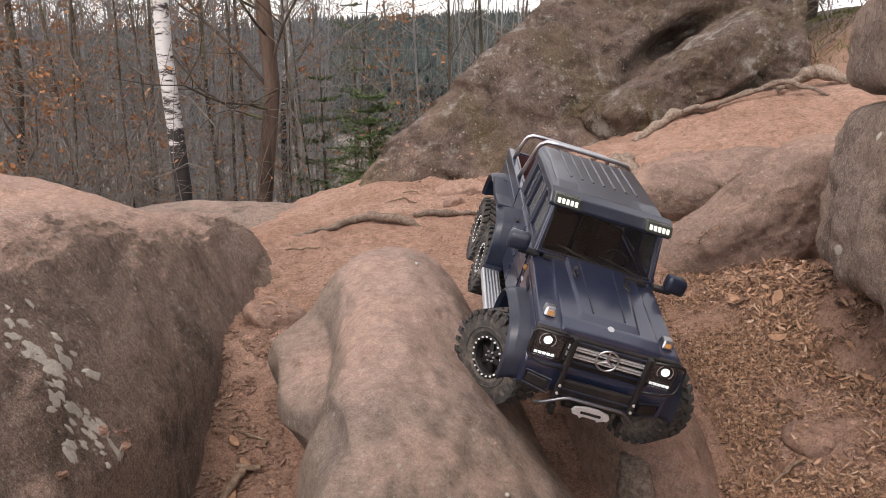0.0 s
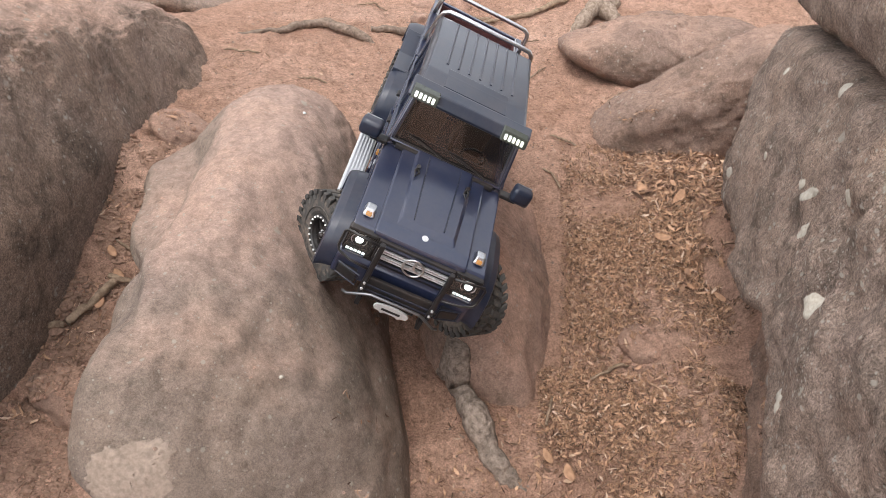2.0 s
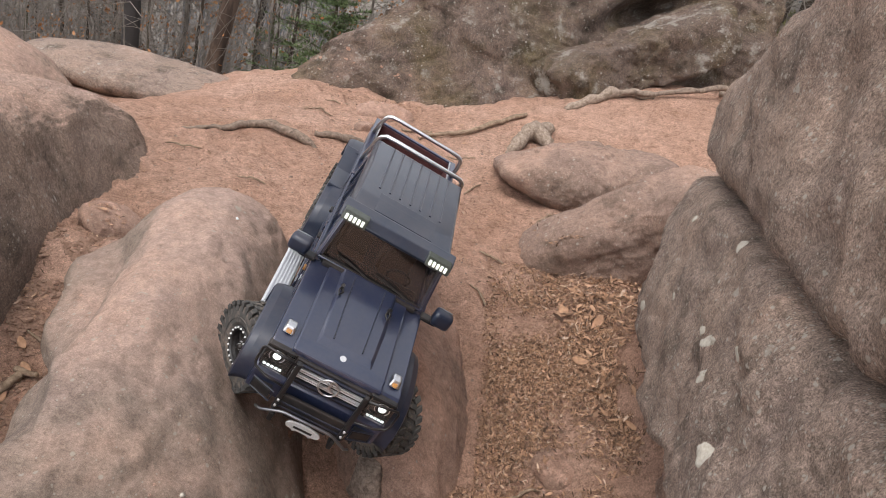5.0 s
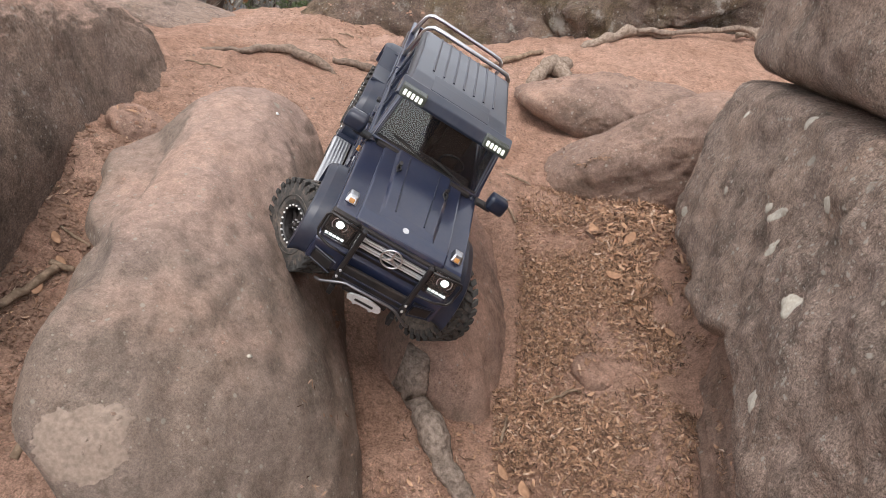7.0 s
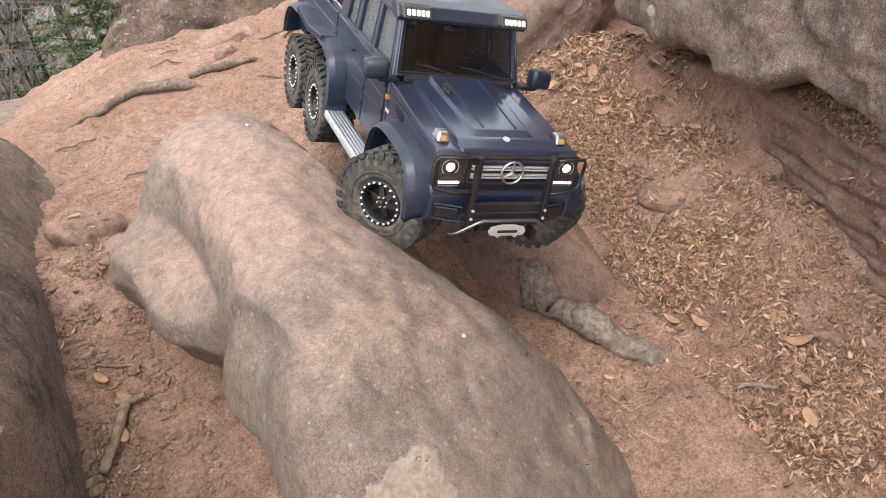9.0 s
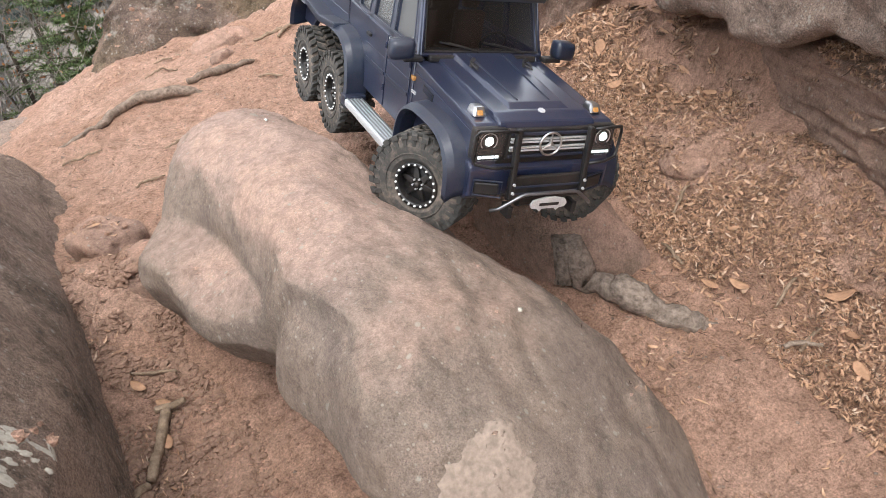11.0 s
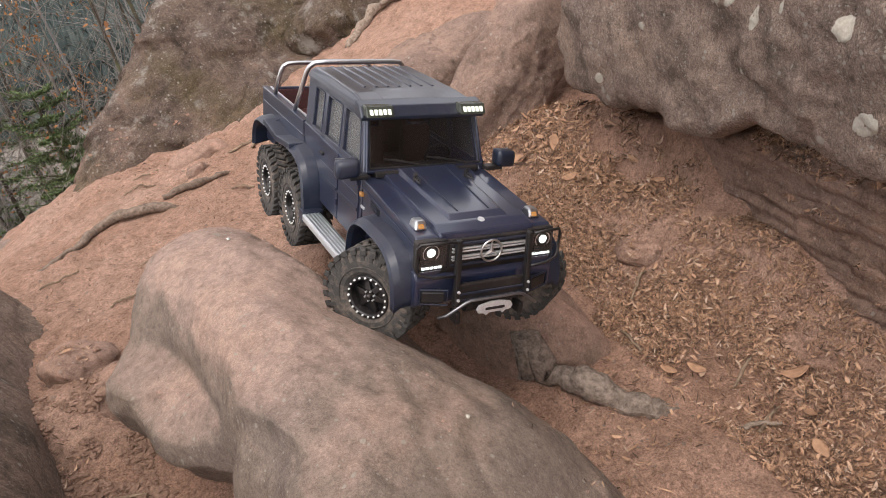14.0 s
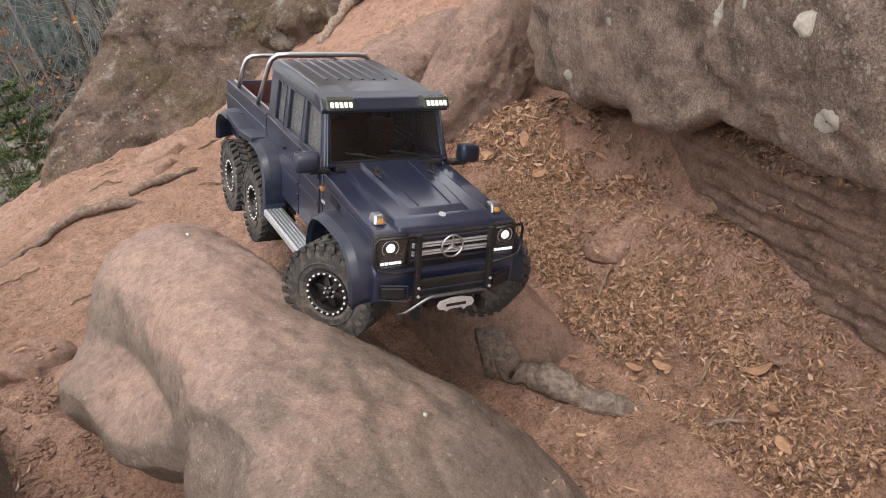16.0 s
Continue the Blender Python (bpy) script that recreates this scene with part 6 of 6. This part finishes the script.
for i in range(40):
    d = rng.uniform(4.9, 9.5)
    b = rng.uniform(-0.72, 0.10)
    bare_tree(b * d, d, rng.uniform(2.6, 4.6), rng.uniform(0.007, 0.014), TWIG, TWIG, "thin sapling with dry twigs in the undergrowth", 100 + i, 26, 1 if rng.random() < 0.4 else 0, (rng.uniform(-0.12, 0.12), rng.uniform(-0.1, 0.1)), 0.15, 1.2, "saplings below the ledge")
bare_tree(1.62, 3.95, 6, 0.085, BARK, BARK, "dark mossy trunk behind the slab", 300, 16, 0, (0.0, 0), 0.3)
for i, (x, y, r) in enumerate(((2.3, 4.9, 0.04), (2.6, 4.3, 0.03), (2.1, 5.4, 0.05), (2.9, 5.0, 0.035), (1.75, 5.2, 0.03))):
    bare_tree(x, y, 5, r, BARK, TWIG, "slender bare tree on the upper slope", 310 + i, 30, 1 if i % 2 else 0, (0.02, 0), 0.1)
bare_tree(2.05, 4.6, 4, 0.02, BARK, TWIG, "thin tree on the upper slope", 301, 22, 0, (0.02, 0), 0.2)


def spruce(x, y, tip, depth, spread, seed, label, whorls=12):
    rng = random.Random(seed)
    tree = new("tree")
    tagged(tree, label, "tree", "conifers")
    base = Vector((x, y, tip - depth))
    trunk, lim, nd = Net(), Net(), Net()
    trunk.rod([base + Vector((0, 0, -0.3)), base + Vector((0.01, 0, depth * 0.5)), Vector((x, y, tip))], spread * 0.045, 0.003, 8)
    for w in range(whorls):
        f = (w + 0.5) / whorls
        z = tip - depth * f
        for k in range(7):
            az = rng.uniform(0, math.tau)
            ln = spread * (0.18 + 0.82 * f) * rng.uniform(0.7, 1.1)
            pts = wander(Vector((x, y, z)), Vector((math.cos(az), math.sin(az), 0.18)), ln, 6, rng, 0.1, -0.01)
            lim.rod(pts, 0.004 + 0.004 * f, 0.0012, 3)
            sprays = [(pts, 1.0)]
            for j in range(1, 6):
                for s in (-1, 1):
                    side = Vector((-math.sin(az), math.cos(az), 0)) * s + Vector((math.cos(az), math.sin(az), 0)) * 0.8
                    sprays.append((wander(pts[j], side, ln * 0.38 * (1.15 - j / 6), 3, rng, 0.15), 0.8))
            for line, sc in sprays:
                for a, b in zip(line, line[1:]):
                    m = max(2, int((b - a).length / 0.011))
                    t = (b - a).normalized()
                    for q in range(m):
                        p = a.lerp(b, q / m)
                        for _ in range(3):
                            o = (t * 0.9 + Vector((rng.uniform(-1, 1), rng.uniform(-1, 1), rng.uniform(-0.5, 0.9)))).normalized() * rng.uniform(0.016, 0.028)
                            e = o.cross(Vector((0, 0, 1)) + t * 0.2).normalized() * 0.0040
                            c = len(nd.v)
                            nd.v += [p - e, p + e, p + o]
                            nd.f.append((c, c + 1, c + 2))
    trunk.build("trunk", BARK, tree)
    lim.build("crown", BARK, tree)["kind"] = "stuff"
    nd.build("needles", NEEDLE, tree)["kind"] = "stuff"
    return tree


spruce(-0.43, 4.35, 0.78, 1.20, 0.72, 5, "young green spruce below the ledge", 17)
spruce(-0.95, 5.9, 0.85, 1.6, 0.55, 6, "small green spruce behind another", 10)
spruce(-1.05, 9.0, 1.55, 2.2, 0.75, 8, "young pine with dark green crown", 9)

# undergrowth: dry stems on the slope
rng = random.Random(5)
brush = Net()
bl = Net()
for _ in range(2600):
    d = rng.uniform(3.9, 10.0)
    b = rng.uniform(-0.75, 0.12)
    if b > -0.22 and d < 7.0:
        continue
    p = Vector((b * d, d, ground_at(b * d, d)))
    ln = rng.uniform(0.6, 2.2)
    pts = wander(p, Vector((rng.uniform(-0.9, 0.9), rng.uniform(-0.6, 0.6), 1)), ln, 6, rng, 0.3, 0.0)
    brush.rod(pts, rng.uniform(0.0018, 0.004), 0.0008, 3)
    for _ in range(2):
        brush.rod(wander(pts[rng.randint(2, 5)], Vector((rng.uniform(-1, 1), rng.uniform(-1, 1), rng.uniform(-0.3, 0.7))), ln * 0.5, 4, rng, 0.4), 0.0018, 0.0006, 3)
    if rng.random() < 0.25:
        for _ in range(9):
            bl.leaf(pts[rng.randint(2, 6)] + Vector((rng.uniform(-.05, .05), rng.uniform(-.05, .05), rng.uniform(-.05, .05))), rng.uniform(0.016, 0.034), rng)
for _ in range(420):
    p = Vector((rng.uniform(1.35, 3.4), rng.uniform(3.3, 6.0), 0))
    p.z = ground_at(p.x, p.y)
    pts = wander(p, Vector((rng.uniform(-0.9, 0.9), rng.uniform(-0.6, 0.6), 1)), rng.uniform(0.4, 1.3), 6, rng, 0.3, 0.0)
    brush.rod(pts, rng.uniform(0.003, 0.006), 0.001, 3)
    for _ in range(3):
        brush.rod(wander(pts[rng.randint(1, 5)], Vector((rng.uniform(-1, 1), rng.uniform(-1, 1), rng.uniform(-0.3, 0.7))), 0.5, 4, rng, 0.4), 0.0022, 0.0008, 3)
tagged(brush.build("undergrowth", TWIG), "tangle of dry stems below the ledge", "undergrowth", kind="stuff")
tagged(bl.build("withered_leaves", BEECH_LEAF), "withered brown leaves hanging in the undergrowth", "leaves", kind="stuff")

# farther trees down the slope
rng = random.Random(6)
wood = Net()
for _ in range(230):
    d = rng.uniform(11, 60)
    b = rng.uniform(-1.0, 0.5)
    if -0.17 < b < 0.03 and d > 12:
        continue
    x = b * d
    g = ground_at(x, d)
    h = rng.uniform(8, 15) + max(0, -g) * 0.35
    r = rng.uniform(0.014, 0.038)
    base = Vector((x, d, g))
    pts = wander(base, Vector((rng.uniform(-.05, .05), 0, 1)), h, 6, rng, 0.05)
    wood.rod(pts, r, r * 0.2, 5)
    for _ in range(22):
        q = pts[rng.randint(1, 6)]
        limb = wander(q, Vector((rng.uniform(-1, 1), rng.uniform(-1, 1), rng.uniform(0.1, 1))), rng.uniform(1.0, 3.0), 4, rng, 0.3, 0.08)
        wood.rod(limb, r * 0.3, 0.005, 3)
        wood.rod(wander(limb[2], Vector((rng.uniform(-1, 1), rng.uniform(-1, 1), rng.uniform(0, 1))), 1.0, 3, rng, 0.35), r * 0.12, 0.004, 3)
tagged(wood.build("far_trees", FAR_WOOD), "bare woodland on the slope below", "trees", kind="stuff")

# the valley's wooded side: tall bare trees standing close
rng = random.Random(16)
side = Net()
for _ in range(420):
    d = rng.uniform(55, 130)
    x = rng.uniform(-1.05, -0.14) * d
    g = ground_at(x, d)
    h = rng.uniform(15, 21) + 3.5 * min(1.0, (-x / d - 0.14) / 0.25)
    r = rng.uniform(0.07, 0.15)
    pts = wander(Vector((x, d, g)), Vector((rng.uniform(-.05, .05), 0, 1)), h, 6, rng, 0.05)
    side.rod(pts, r, r * 0.2, 4)
    for _ in range(26):
        limb = wander(pts[rng.randint(1, 6)], Vector((rng.uniform(-1, 1), rng.uniform(-1, 1), rng.uniform(0.2, 1.2))), rng.uniform(1.5, 4.0), 3, rng, 0.3, 0.08)
        side.rod(limb, r * 0.3, 0.012, 3)
        side.rod(wander(limb[1], Vector((rng.uniform(-1, 1), rng.uniform(-1, 1), rng.uniform(0, 1))), 1.8, 2, rng, 0.35), r * 0.16, 0.010, 3)
tagged(side.build("valley_trees", HAZED_WOOD), "bare woods on the valley side, tinted blue-grey for haze", "trees", kind="stuff")

# conifer woods on the far hills
rng = random.Random(9)
hill = Net()
for _ in range(9500):
    d = rng.uniform(150, 640)
    x = rng.uniform(-0.22, 0.5) * d if rng.random() < 0.85 else rng.uniform(-0.8, -0.2) * d
    g = ground_at(x, d)
    h, w = rng.uniform(9, 17), rng.uniform(1.4, 2.6)
    k0 = rng.uniform(0, 1)
    for tier in range(4):
        z0, z1 = g + h * (0.08 + 0.22 * tier), g + h * (0.42 + 0.2 * tier)
        rad = w * (1 - 0.22 * tier)
        c = len(hill.v)
        for q in range(7):
            a = k0 + q * math.tau / 7
            rr = rad * rng.uniform(0.65, 1.15)
            hill.v.append(Vector((x + rr * math.cos(a), d + rr * math.sin(a), z0 + rng.uniform(-0.6, 0.4))))
        hill.v.append(Vector((x, d, min(z1, g + h))))
        hill.f += [(c + q, c + (q + 1) % 7, c + 7) for q in range(7)]
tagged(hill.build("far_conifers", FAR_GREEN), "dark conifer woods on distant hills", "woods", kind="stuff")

# mossy grass on the upper slope
rng = random.Random(10)
gr = Net()
for _ in range(4000):
    x, y = rng.uniform(1.25, 2.6), rng.uniform(2.45, 4.2)
    p, n = settle(x, y, 1.6)
    e = Vector((rng.uniform(-1, 1), rng.uniform(-1, 1), 0)).normalized() * 0.003
    o = Vector((rng.uniform(-0.03, 0.03), rng.uniform(-0.03, 0.03), rng.uniform(0.012, 0.035)))
    c = len(gr.v)
    gr.v += [p - e, p + e, p + o]
    gr.f.append((c, c + 1, c + 2))
tagged(gr.build("grass", MOSS), "yellowish moss and grass on the upper slope", "grass", kind="stuff")
